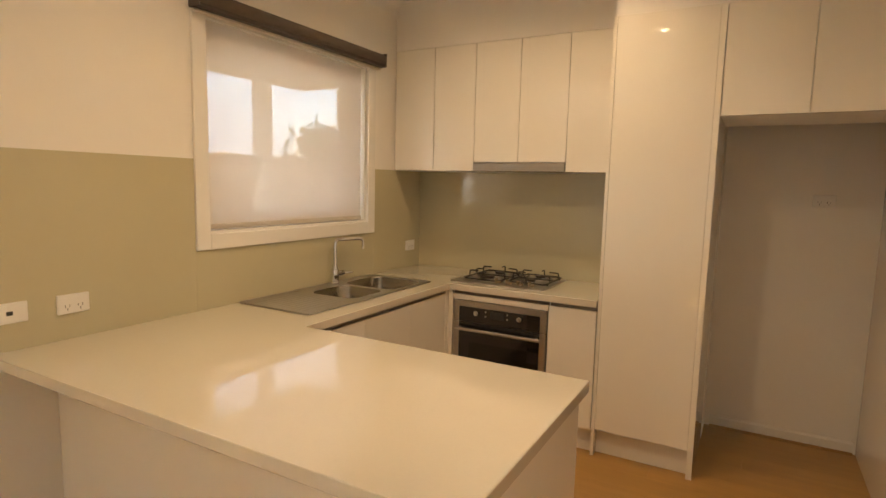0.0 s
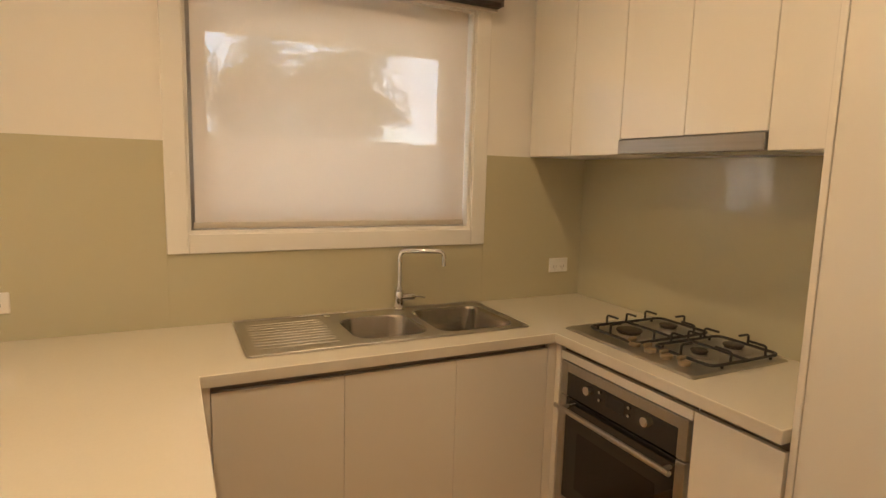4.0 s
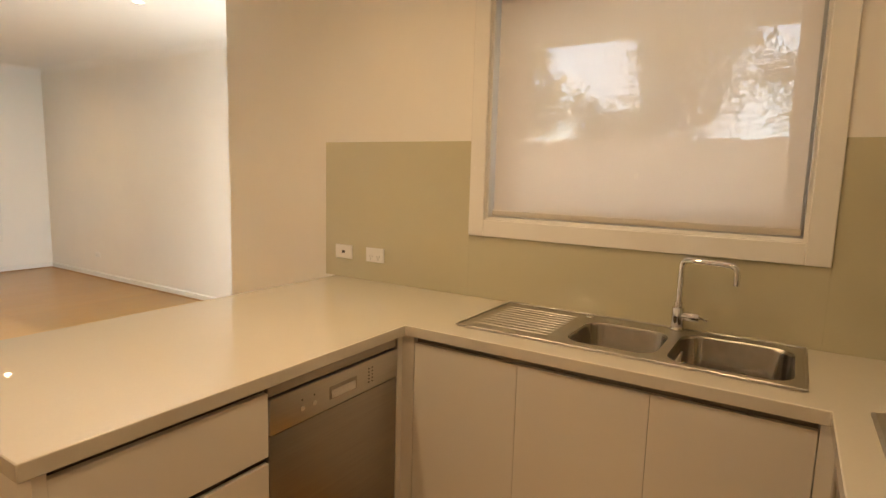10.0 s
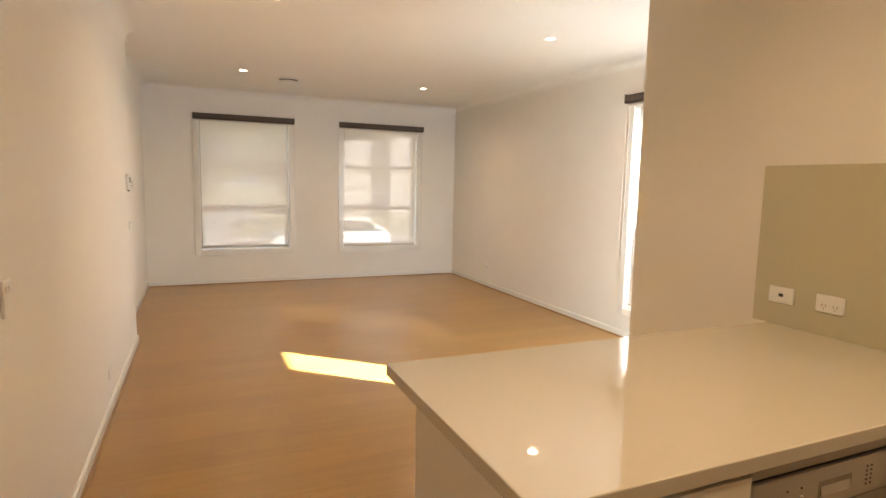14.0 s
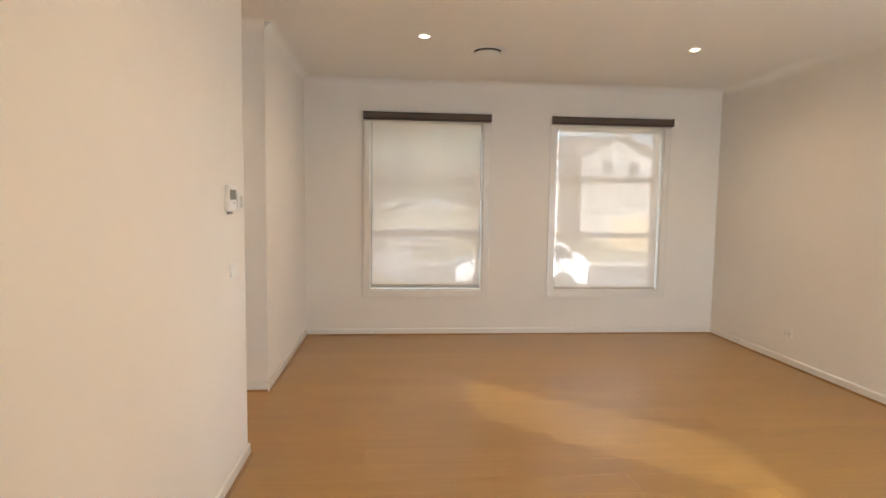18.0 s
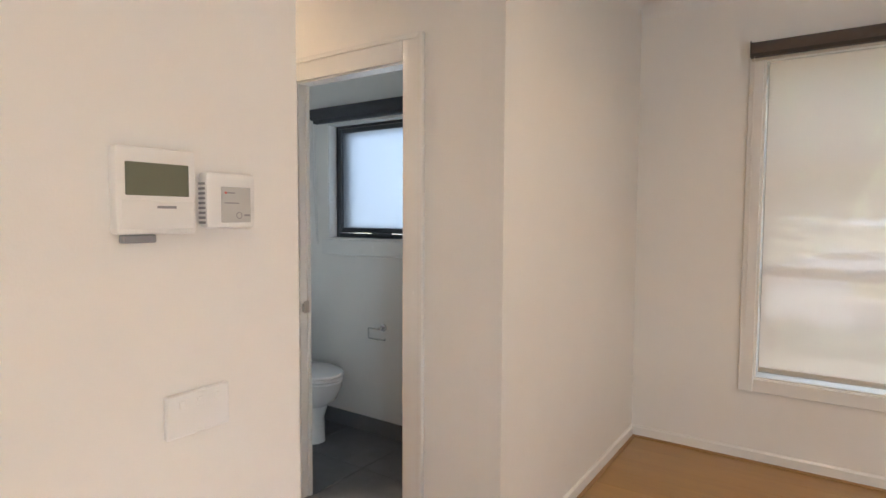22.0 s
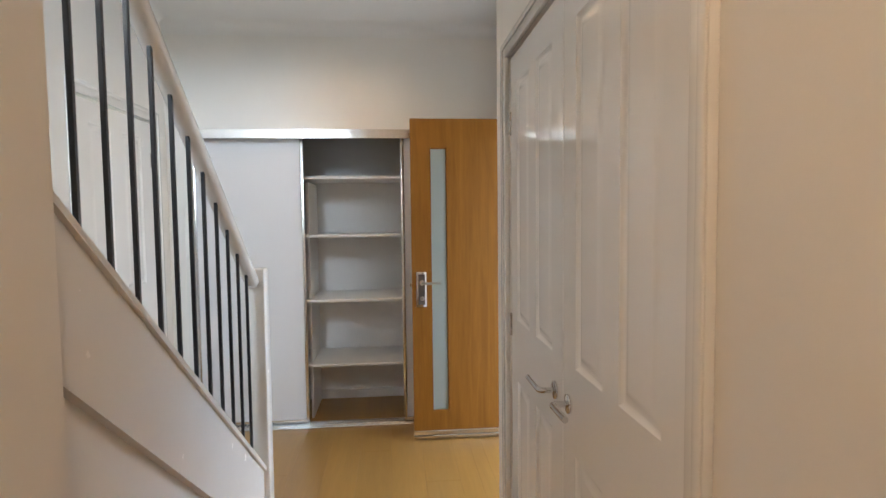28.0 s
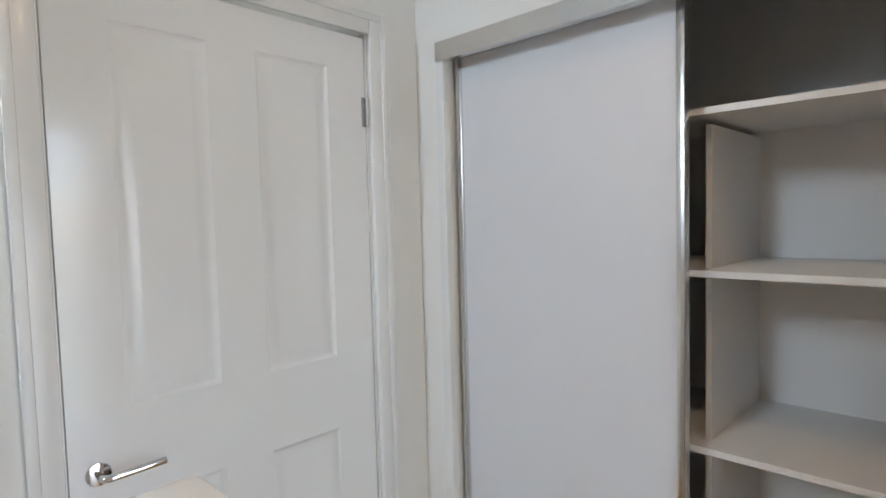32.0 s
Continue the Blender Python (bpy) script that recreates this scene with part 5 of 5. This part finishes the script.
# ---- stairs ----
GO, RISE, SX = 0.232, 0.182, 5.20
stairs = thing("staircase", 4.0, -2.6, 0, "white closed-string staircase rising beside the hall", "staircase")
SLOPE = RISE / GO
for k in range(13):
    x1, z1 = SX - GO * k, RISE * (k + 1)
    part("riser", box(x1 - 0.016, x1, -2.955, -2.172, z1 - RISE, z1 - 0.022), M["trim"], stairs)
    part("tread", box(x1 - GO - 0.016, x1 + 0.022, -2.955, -2.172, z1 - 0.022, z1, 0.005, 2), M["tread"], stairs, "carpet-toned tread")
def s_top(x):
    return 0.245 + SLOPE * (5.281 - x)
part("outer_string", prism([(5.285, 0.0), (5.285, s_top(5.285)), (3.632, s_top(3.632)), (3.632, s_top(3.632) - 0.33), (5.15, s_top(5.15) - 0.33), (5.20, 0.0)], 1, -3.012, -2.972), M["trim"], stairs, "white painted closed string")
part("string_cap", prism([(5.285, s_top(5.285)), (3.632, s_top(3.632)), (3.632, s_top(3.632) + 0.022), (5.285, s_top(5.285) + 0.022)], 1, -3.026, -2.956), M["trim"], stairs)
part("inner_string", prism([(5.285, 0.0), (5.285, s_top(5.285)), (2.4, s_top(2.4)), (2.4, s_top(2.4) - 0.33), (5.20, 0.0)], 1, -2.190, -2.172), M["trim"], stairs)
part("under_panel", prism([(5.20, 0.0), (3.632, 0.0), (3.632, s_top(3.632) - 0.30), (5.14, s_top(5.14) - 0.30)], 1, -2.986, -2.960), M["wall"], stairs, "plain panel under the string")
nw = part("newel_post", box(5.281, 5.367, -3.040, -2.954, 0.0, 1.213, 0.009, 3), M["trim"], stairs, "square white newel post")
def r_mid(x):
    return 1.142 + SLOPE * (5.269 - x)
ca = math.cos(math.atan(SLOPE))
prof = [(0.034 * math.cos(a) * (1.0 if abs(math.cos(a)) < 0.8 else 0.96), 0.027 * math.sin(a)) for a in [2 * math.pi * k / 18 for k in range(18)]]
sn = math.sin(math.atan(SLOPE))
def rail_loop(x, s=1.0):
    return [(x + v * s * sn, -2.990 + u * s, r_mid(x) + v * s * ca) for u, v in prof]
part("handrail", loft([rail_loop(3.634), rail_loop(5.232), rail_loop(5.255, 0.93), rail_loop(5.269, 0.70)]), M["trim"], stairs, "rounded white handrail")
for k in range(12):
    x = 5.160 - 0.1315 * k
    part("baluster", box(x - 0.006, x + 0.006, -2.996, -2.984, s_top(x) + 0.015, r_mid(x) - 0.018, 0.001), M["black_metal"], stairs, "slim black metal baluster" if k == 0 else "")

# ---- toilet room ----
structure("toilet_floor", box(1.10, 3.10, -4.95, -4.10, -0.14, -0.012), M["grout"], "grey tiled toilet floor", "floor")
structure("tile_skirting", join(box(1.10, 3.10, -4.95, -4.940, -0.01, 0.10, 0.001), box(3.09, 3.10, -4.939, -4.20, -0.01, 0.10, 0.001)), M["tile"], "grey tile skirting", "skirting")
tww = thing("window_6", 2.41, -4.95, 1.27, "charcoal framed awning window with frosted glass", "window", kind="structure")
def tb(x0, x1, z0, z1, y0=-5.075, y1=-5.03, b=0.004):
    return box(x0, x1, y0, y1, z0, z1, b)
part("window_frame", join(tb(2.02, 2.044, 1.27, 2.03), tb(2.776, 2.80, 1.27, 2.03), tb(2.044, 2.776, 2.006, 2.03), tb(2.044, 2.776, 1.27, 1.298)), M["dark_alu"], tww)
sash = part("sash", join(tb(2.047, 2.074, 1.301, 2.003, -5.068, -5.024), tb(2.746, 2.773, 1.301, 2.003, -5.068, -5.024), tb(2.074, 2.746, 1.974, 2.003, -5.068, -5.024), tb(2.074, 2.746, 1.301, 1.335, -5.068, -5.024)), M["dark_alu"], tww)
pn = part("pane", box(2.072, 2.748, -5.050, -5.044, 1.333, 1.976), M["frostwin"], sash, "frosted pane")
pn.visible_shadow = False
part("winder", join(box(2.30, 2.46, -5.024, -5.000, 1.285, 1.303, 0.003), tube([(2.42, -5.006, 1.30), (2.47, -4.99, 1.315), (2.52, -4.985, 1.312)], 0.006, 8)), M["dark_alu"], tww, "black chain winder")
part("sill", box(2.005, 2.815, -5.10, -5.000, 1.245, 1.272, 0.003), M["dark_alu"], tww)
part("reveal", join(box(2.02, 2.03, -5.02, -4.952, 1.275, 2.03), box(2.79, 2.80, -5.02, -4.952, 1.275, 2.03), box(2.03, 2.79, -5.02, -4.952, 2.02, 2.03)), M["trim"], tww)
part("apron", box(1.97, 2.85, -4.95, -4.936, 1.155, 1.255, 0.002), M["trim"], tww)
tr = thing("roller_blind", 2.41, -4.9, 2.06, "charcoal roller blind rolled up above the toilet window", "blind", "roller blinds")
part("roll", cyl((1.90, -4.895, 2.090), 0.038, 0.99, 0, 22), M["charcoal"], tr)
part("headrail", box(1.94, 2.88, -4.93, -4.89, 2.030, 2.056, 0.004), M["charcoal"], tr)
for z0, dx in ((1.22, 0.0), (1.24, 0.022)):
    part("chain", tube([(2.872 + dx, -4.905, 2.09), (2.876 + dx, -4.91, 1.7), (2.862 + dx * 0.5, -4.915, z0)], 0.004, 7), M["cord"], tr)
wc = thing("toilet", 2.75, -4.61, -0.01, "white ceramic close-coupled toilet with lid closed", "toilet")
def oval(cx, cy, rx, ry, z, n=32, sq=0.0):
    return [(cx + rx * math.cos(a) * (1 if math.cos(a) < 0 else 1 - sq), cy + ry * math.sin(a), z) for a in [2 * math.pi * k / n for k in range(n)]]
part("pedestal", loft([oval(2.72, -4.61, 0.17, 0.105, -0.01), oval(2.72, -4.61, 0.165, 0.10, 0.05), oval(2.71, -4.61, 0.155, 0.092, 0.16), oval(2.70, -4.61, 0.175, 0.110, 0.24)]), M["ceramic"], wc)
part("bowl", loft([oval(2.70, -4.61, 0.172, 0.108, 0.235), oval(2.68, -4.61, 0.215, 0.15, 0.28), oval(2.665, -4.61, 0.232, 0.171, 0.345), oval(2.66, -4.61, 0.239, 0.177, 0.395), oval(2.66, -4.61, 0.232, 0.170, 0.405)]), M["ceramic"], wc)
part("seat", loft([oval(2.66, -4.61, 0.234, 0.175, 0.406), oval(2.66, -4.61, 0.243, 0.181, 0.412), oval(2.66, -4.61, 0.243, 0.181, 0.424), oval(2.66, -4.61, 0.236, 0.175, 0.428)]), M["ceramic"], wc)
part("lid", loft([oval(2.66, -4.61, 0.238, 0.177, 0.4285), oval(2.66, -4.61, 0.243, 0.181, 0.436), oval(2.66, -4.61, 0.236, 0.175, 0.448), oval(2.67, -4.61, 0.20, 0.14, 0.456), oval(2.68, -4.61, 0.08, 0.06, 0.458)]), M["ceramic"], wc, "closed white lid")
part("cistern", box(2.90, 3.095, -4.76, -4.40, 0.40, 0.79, 0.022, 3), M["ceramic"], wc)
part("cistern_lid", box(2.885, 3.097, -4.775, -4.385, 0.79, 0.825, 0.010, 3), M["ceramic"], wc)
part("flush_button", cyl((2.99, -4.61, 0.824), 0.024, 0.005, 2, 22, b=0.001), M["chrome"], wc)
wc.location.y -= 0.035
rh = thing("toilet_roll_holder", 2.32, -4.9, 0.66, "chrome wire toilet roll holder on the wall", "roll holder")
part("mount", cyl((2.305, -4.95, 0.705), 0.024, 0.012, 1, 22, b=0.002), M["chrome"], rh)
part("arm", cyl((2.305, -4.94, 0.705), 0.009, 0.045, 1, 14), M["chrome"], rh)
part("wire", tube(bend([(2.300, -4.895, 0.705), (2.388, -4.895, 0.705), (2.388, -4.895, 0.640), (2.250, -4.895, 0.640), (2.250, -4.895, 0.652)], 0.012, 4), 0.005, 10), M["chrome"], rh)

# ---- outdoors ----
GZ = -0.35
def ground_z(y):
    return GZ if y > -8 else (GZ - 1.1 * min(1.0, (-8 - y) / 8.6))
rows_y = [200, 20, -8, -10, -12, -14, -16.6, -60, -300]
gb = bmesh.new()
prev = None
for y in rows_y:
    cur = [gb.verts.new((x, y, ground_z(y))) for x in (-300, -40, 0, 40, 300)]
    if prev:
        for i in range(4):
            gb.faces.new((prev[i], prev[i + 1], cur[i + 1], cur[i]))
    prev = cur
bmesh.ops.recalc_face_normals(gb, faces=gb.faces[:])
structure("ground", gb, M["grass"], "mown lawn and verge", "ground")
structure("road", box(-120, 120, -25.8, -17.2, ground_z(-25) - 0.2, ground_z(-25) + 0.004), M["asphalt"], "grey asphalt street", "road")
structure("kerb", join(box(-120, 120, -17.2, -16.9, ground_z(-25) - 0.2, ground_z(-25) + 0.13, 0.03), box(-120, 120, -26.1, -25.8, ground_z(-25) - 0.2, ground_z(-25) + 0.13, 0.03)), M["concrete"], "concrete kerbs", "kerb")
structure("pavement", box(5.0, 6.3, -16.9, -4.76, -1.9, -0.02), M["concrete"], "concrete entry path", "pavement")
structure("patio", box(-4.55, -2.30, 0.30, 9.0, -0.4, -0.10), M["concrete"], "concrete patio slab", "patio")

fence = thing("paling_fence", -4.6, -1, GZ, "weathered timber paling fence along the side of the house", "fence")
for k in range(118):
    y = -5.5 + k * 0.15
    part("paling", box(-4.62, -4.605, y, y + 0.146, GZ, 1.785 + 0.010 * math.sin(k * 2.3)), M["paling"], fence)
part("rail", box(-4.605, -4.56, -5.5, 12.2, 1.35, 1.43), M["paling"], fence)
part("rail", box(-4.605, -4.56, -5.5, 12.2, 0.1, 0.18), M["paling"], fence)
structure("eaves", join(box(-3.97, -3.812, -6.3, 0.29, 2.39, 2.53), box(-4.02, -3.972, -6.3, 0.29, 2.43, 2.55, 0.008)), M["alu_frame"], "shallow eaves and gutter over the side window", "eaves")
per = thing("patio_roof", -3.0, 3, 2.4, "low patio roof on a square post outside the kitchen", "pergola")
part("roof_sheet", box(-3.76, -2.30, 0.30, 4.30, 2.50, 2.54), M["render"], per)
part("fascia", join(box(-3.80, -3.76, 0.30, 4.30, 2.387, 2.56), box(-3.76, -2.31, 4.26, 4.30, 2.387, 2.50)), M["alu_frame"], per)
part("post", box(-3.80, -3.70, 3.66, 3.81, -0.10, 2.387, 0.004), M["alu_frame"], per)



def tree(x, y, z, h, crown, seed, n=900, leaf=0.22, trunk=0.16, spread=0.20):
    """A tapered trunk with limbs and a loose crown of small leaves in clumps."""
    rng = random.Random(seed)
    t = thing("tree", x, y, z, "leafy garden tree with a loose open crown", "tree", "trees")
    limbs = [tube([(x, y, z - 0.1), (x + 0.1, y, z + h * 0.3), (x - 0.05, y + 0.1, z + h * 0.6), (x, y, z + h * 0.85)], trunk * 0.6, 8)]
    tips = []
    for k in range(11):
        a, hh = rng.uniform(0, 6.28), rng.uniform(0.30, 0.8)
        r = crown * rng.uniform(0.5, 1.0) * (1.15 - hh * 0.55)
        p0, p2 = Vector((x, y, z + h * hh * 0.75)), Vector((x + r * math.cos(a), y + r * math.sin(a), z + h * min(1.0, hh + rng.uniform(0.05, 0.28))))
        p1 = (p0 + p2) / 2 + Vector((0, 0, h * 0.05))
        limbs.append(tube([p0, p1, p2], trunk * 0.22, 6))
        tips += [p1, p2, p2 + Vector((rng.uniform(-1, 1), rng.uniform(-1, 1), rng.uniform(0, 0.8))) * crown * 0.3]
    part("trunk", join(*limbs), M["bark"], t)
    verts, faces = [], []
    for k in range(n):
        c = rng.choice(tips)
        p = c + Vector((rng.gauss(0, 1), rng.gauss(0, 1), rng.gauss(0, 0.75))) * crown * spread
        u = Vector((rng.gauss(0, 1), rng.gauss(0, 1), rng.gauss(0, 1))).normalized()
        w = u.orthogonal().normalized() * leaf * rng.uniform(0.3, 0.6)
        u = u * leaf * rng.uniform(0.6, 1.3)
        i = len(verts)
        verts += [p - u, p + w, p + u, p - w]
        faces.append((i, i + 1, i + 2, i + 3))
    cm = bpy.data.meshes.new("crown")
    cm.from_pydata([tuple(v - origin[t]) for v in verts], [], faces)
    cm.materials.append(M["foliage"])
    ob = new("crown", cm)
    ob.parent = t
    origin[ob] = origin[t]
    return t


tree(-17.0, 0.3, GZ, 7.2, 2.1, 3, 9000, 0.085, 0.16, 0.20)
tree(-17.4, 3.75, GZ, 5.3, 1.6, 8, 8000, 0.090, 0.15, 0.26)
tree(-17.0, 6.7, GZ, 5.7, 1.75, 44, 9000, 0.090, 0.15, 0.26)
tree(-16.5, -4.7, GZ, 7.0, 1.8, 19, 3500, 0.12, 0.14, 0.16)
tree(-12.5, 15.8, GZ, 3.4, 1.7, 5, 3500, 0.16)
tree(-24.0, -3.2, GZ, 4.6, 2.6, 31, 5000, 0.16, 0.16, 0.2)
tree(-14.0, 24.0, GZ, 6.5, 2.8, 12, 1500, 0.30)
tree(-9.0, 30.0, GZ, 6.0, 2.4, 15, 1300, 0.30)
tree(1.6, -14.0, ground_z(-14), 7.0, 3.4, 21, 2600, 0.24)
tree(6.5, -34.0, ground_z(-34), 8.5, 4.0, 23, 2200, 0.34)
tree(1.0, -36.0, ground_z(-36), 7.0, 3.5, 27, 2600, 0.34)
tree(-5.0, -35.0, ground_z(-35), 6.5, 3.0, 61, 2600, 0.30)


def shrub(x, y, z, r, seed):
    rng = random.Random(seed)
    s = thing("shrub", x, y, z, "low grassy shrub by the street", "shrub", "shrubs")
    verts, faces = [], []
    for k in range(420):
        a, d = rng.uniform(0, 6.28), r * math.sqrt(rng.random())
        p = Vector((x + d * math.cos(a), y + d * math.sin(a), z))
        tip = p + Vector((rng.gauss(0, 0.12), rng.gauss(0, 0.12), rng.uniform(0.3, 0.75)))
        w = Vector((rng.gauss(0, 1), rng.gauss(0, 1), 0)).normalized() * 0.02
        i = len(verts)
        verts += [p - w, p + w, tip]
        faces.append((i, i + 1, i + 2))
    cm = bpy.data.meshes.new("foliage")
    cm.from_pydata([tuple(v - origin[s]) for v in verts], [], faces)
    cm.materials.append(M["foliage"])
    ob = new("foliage", cm)
    ob.parent = s
    return s


for k in range(7):
    sx_, sy_ = -3.5 + k * 0.9, -16.0 + 0.4 * math.sin(k * 2.1)
    shrub(sx_, sy_, ground_z(sy_) - 0.02, 0.6, 40 + k)


def house(x0, x1, yf, depth, base, eave, peak, label, gables):
    """A two-storey street house: walls, hipped roof, front gables, windows."""
    h = thing("house", (x0 + x1) / 2, yf - depth / 2, base, label, "house", "houses")
    part("wall", box(x0, x1, yf - depth, yf, base, eave), M["render"], h)
    xm = (x0 + x1) / 2
    rf = bmesh.new()
    o = 0.6
    pts = [rf.verts.new(p) for p in ((x0 - o, yf + o, eave), (x1 + o, yf + o, eave), (x1 + o, yf - depth - o, eave), (x0 - o, yf - depth - o, eave), (x0 + depth / 2, yf - depth / 2, peak), (x1 - depth / 2, yf - depth / 2, peak))]
    for f in ((0, 1, 5, 4), (1, 2, 5), (2, 3, 4, 5), (3, 0, 4), (3, 2, 1, 0)):
        rf.faces.new([pts[i] for i in f])
    bmesh.ops.recalc_face_normals(rf, faces=rf.faces[:])
    part("roof", rf, M["roof"], h)
    for g0, g1, gp in gables:
        gm = (g0 + g1) / 2
        part("gable_wall", prism([(g0, base), (g1, base), (g1, eave), (gm, gp - 0.35), (g0, eave)], 1, yf, yf + 1.2), M["render"], h)
        part("gable_roof", join(prism([(g0 - 0.5, eave - 0.25), (gm, gp), (gm, gp - 0.28), (g0 - 0.5, eave - 0.5)], 1, yf - 3.0, yf + 1.6), prism([(g1 + 0.5, eave - 0.25), (gm, gp), (gm, gp - 0.28), (g1 + 0.5, eave - 0.5)], 1, yf - 3.0, yf + 1.6)), M["roof"], h)
        for wx in (gm - 1.1, gm + 1.1):
            wd = part("window", box(wx - 0.45, wx + 0.45, yf + 1.19, yf + 1.24, eave - 1.7, eave - 0.5, 0.01), M["alu_frame"], h)
            part("pane", box(wx - 0.38, wx + 0.38, yf + 1.235, yf + 1.25, eave - 1.63, eave - 0.57), M["carglass"], wd)
        dg = part("garage_door", box(gm - 1.4, gm + 1.4, yf + 1.19, yf + 1.25, base, base + 2.2, 0.02), M["alu_frame"], h)
    return h


ZB = ground_z(-45)
house(-23.5, -10.5, -44.5, 9, ZB, 5.5, 7.5, "two-storey rendered house with a gabled tiled roof", [(-21.0, -14.6, 7.1)])
house(-42, -28.5, -46, 9, ZB, 3.9, 6.0, "two-storey rendered house further along the street", [(-37, -31, 5.5)])
house(4.0, 16, -47, 9, ZB, 3.9, 6.2, "two-storey rendered house behind street trees", [(6, 12, 5.7)])
nf = thing("pine_fence", -14.8, -34, ZB, "new pine paling fence across the street", "fence")
for k in range(14):
    x = -15.9 + k * 0.16
    part("paling", box(x, x + 0.155, -34.0, -33.98, ZB, ZB + 2.1), M["paling_new"], nf)


def car(x, y, z, long, colour, prof, cabin, label, turn):
    """A parked vehicle: body drawn from its side outline, cabin glass, wheels, lamps."""
    c = thing("car", 0, 0, 0, label, "car", "parked cars")
    w = 0.9
    body = prism(prof, 1, -w, w)
    bmesh.ops.bevel(body, geom=[e for e in body.edges if len(e.link_faces) == 2 and e.calc_face_angle(0) > 0.6], offset=0.07, segments=3, affect="EDGES", profile=0.6)
    bd = part("body", body, M[colour], c)
    part("side_glass", prism(cabin, 1, -w - 0.004, -w + 0.05), M["carglass"], bd)
    part("side_glass", prism(cabin, 1, w - 0.05, w + 0.004), M["carglass"], bd)
    for wx in (long * 0.30, -long * 0.30):
        for s in (-1, 1):
            wl = part("wheel", cyl((wx, s * 0.93 - (0.22 if s > 0 else 0.0), 0.34), 0.34, 0.22, 1, 28, b=0.04), M["rubber"], c)
            part("rim", cyl((wx, s * 0.94 - (0.225 if s > 0 else 0.005), 0.34), 0.21, 0.23, 1, 20), M["alu"], wl)
    part("tail_lamp", box(-long / 2 - 0.01, -long / 2 + 0.10, -w + 0.02, -w + 0.22, 0.80, 1.05, 0.02), M["tail"], c)
    part("tail_lamp", box(-long / 2 - 0.01, -long / 2 + 0.10, w - 0.22, w - 0.02, 0.80, 1.05, 0.02), M["tail"], c)
    part("head_lamp", box(long / 2 - 0.14, long / 2 + 0.01, w - 0.30, w - 0.02, 0.72, 0.88, 0.02), M["alu"], c)
    part("head_lamp", box(long / 2 - 0.14, long / 2 + 0.01, -w + 0.02, -w + 0.30, 0.72, 0.88, 0.02), M["alu"], c)
    c.matrix_world = pose(x, y, z, 0, 0, turn)
    return c


SUV = [(-2.2, 0.28), (2.2, 0.28), (2.25, 0.75), (1.95, 0.98), (1.05, 1.06), (0.35, 1.58), (-1.35, 1.64), (-2.05, 1.15), (-2.25, 1.0)]
SUVG = [(0.80, 1.10), (0.25, 1.50), (-1.30, 1.54), (-1.80, 1.14)]
UTE = [(-2.55, 0.35), (2.5, 0.35), (2.52, 0.95), (2.35, 1.08), (1.15, 1.16), (0.55, 1.80), (-0.70, 1.83), (-0.95, 1.32), (-2.55, 1.32)]
UTEG = [(0.92, 1.26), (0.48, 1.70), (-0.62, 1.73), (-0.78, 1.34)]
SED = [(-2.3, 0.25), (2.3, 0.25), (2.3, 0.65), (1.2, 0.92), (0.5, 1.38), (-1.0, 1.42), (-1.8, 1.02), (-2.3, 0.95)]
SEDG = [(0.95, 0.95), (0.42, 1.30), (-0.95, 1.34), (-1.5, 1.0)]
ZR = ground_z(-25) + 0.01
car(-4.1, -18.6, ZR, 4.5, "carwhite", SUV, SUVG, "white sport utility car parked by the kerb", 0)
car(1.98, -18.3, ZR, 5.1, "carsilver", UTE, UTEG, "silver utility truck parked by the kerb", 0)
car(-0.6, -34.5, ZR, 4.6, "carsilver", SED, SEDG, "silver sedan parked off the far side of the street", 0)

# ---- floor boards and tiles ----
BW, BL = 0.190, 1.85
rb = random.Random(7)


def boards(x0, x1, y0, y1):
    """Boards along x laid in staggered rows, each a bevelled piece."""
    k = math.floor(y0 / BW)
    while k * BW < y1:
        a, b = max(y0, k * BW), min(y1, (k + 1) * BW)
        if b - a > 0.004:
            off = (k * 0.618 % 1.0) * BL
            j = math.floor((x0 - off) / BL)
            while off + j * BL < x1:
                u, w = max(x0, off + j * BL), min(x1, off + (j + 1) * BL)
                if w - u > 0.004:
                    ob = new("board", mesh_of("board", top_chamfer(u + 0.0001, w - 0.0001, a + 0.0001, b - 0.0001, -0.012, 0.0), M["board"]))
                    ob.parent = floor
                    ob.matrix_parent_inverse = Matrix.Translation(-origin[floor])
                j += 1
        k += 1


def top_chamfer(x0, x1, y0, y1, z0, z1, c=0.0009):
    return loft([[(x0, y0, z0), (x1, y0, z0), (x1, y1, z0), (x0, y1, z0)], [(x0, y0, z1 - c * 0.7), (x1, y0, z1 - c * 0.7), (x1, y1, z1 - c * 0.7), (x0, y1, z1 - c * 0.7)],
                 [(x0 + c, y0 + c, z1), (x1 - c, y0 + c, z1), (x1 - c, y1 - c, z1), (x0 + c, y1 - c, z1)]], False, True)


boards(-3.56, 1.10, -5.89, 0.045)
boards(-2.05, 0.87, 0.045, 3.97)
boards(1.10, 6.46, -4.10, -2.17)
boards(6.46, 7.10, -4.46, -2.17)
boards(4.99, 6.46, -4.75, -4.10)
tile_floor = bpy.data.objects["toilet_floor"]
for i in range(4):
    for j in range(2):
        x0, y0 = 1.10 + 0.502 * i, -4.95 + 0.425 * j
        tl = new("tile", mesh_of("tile", top_chamfer(x0 + 0.0015, min(3.10, x0 + 0.500), y0 + 0.0015, min(-4.105, y0 + 0.423), -0.012, 0.0), M["tile"]))
        tl.parent = tile_floor
        tl.matrix_parent_inverse = Matrix.Translation(-origin[tile_floor])
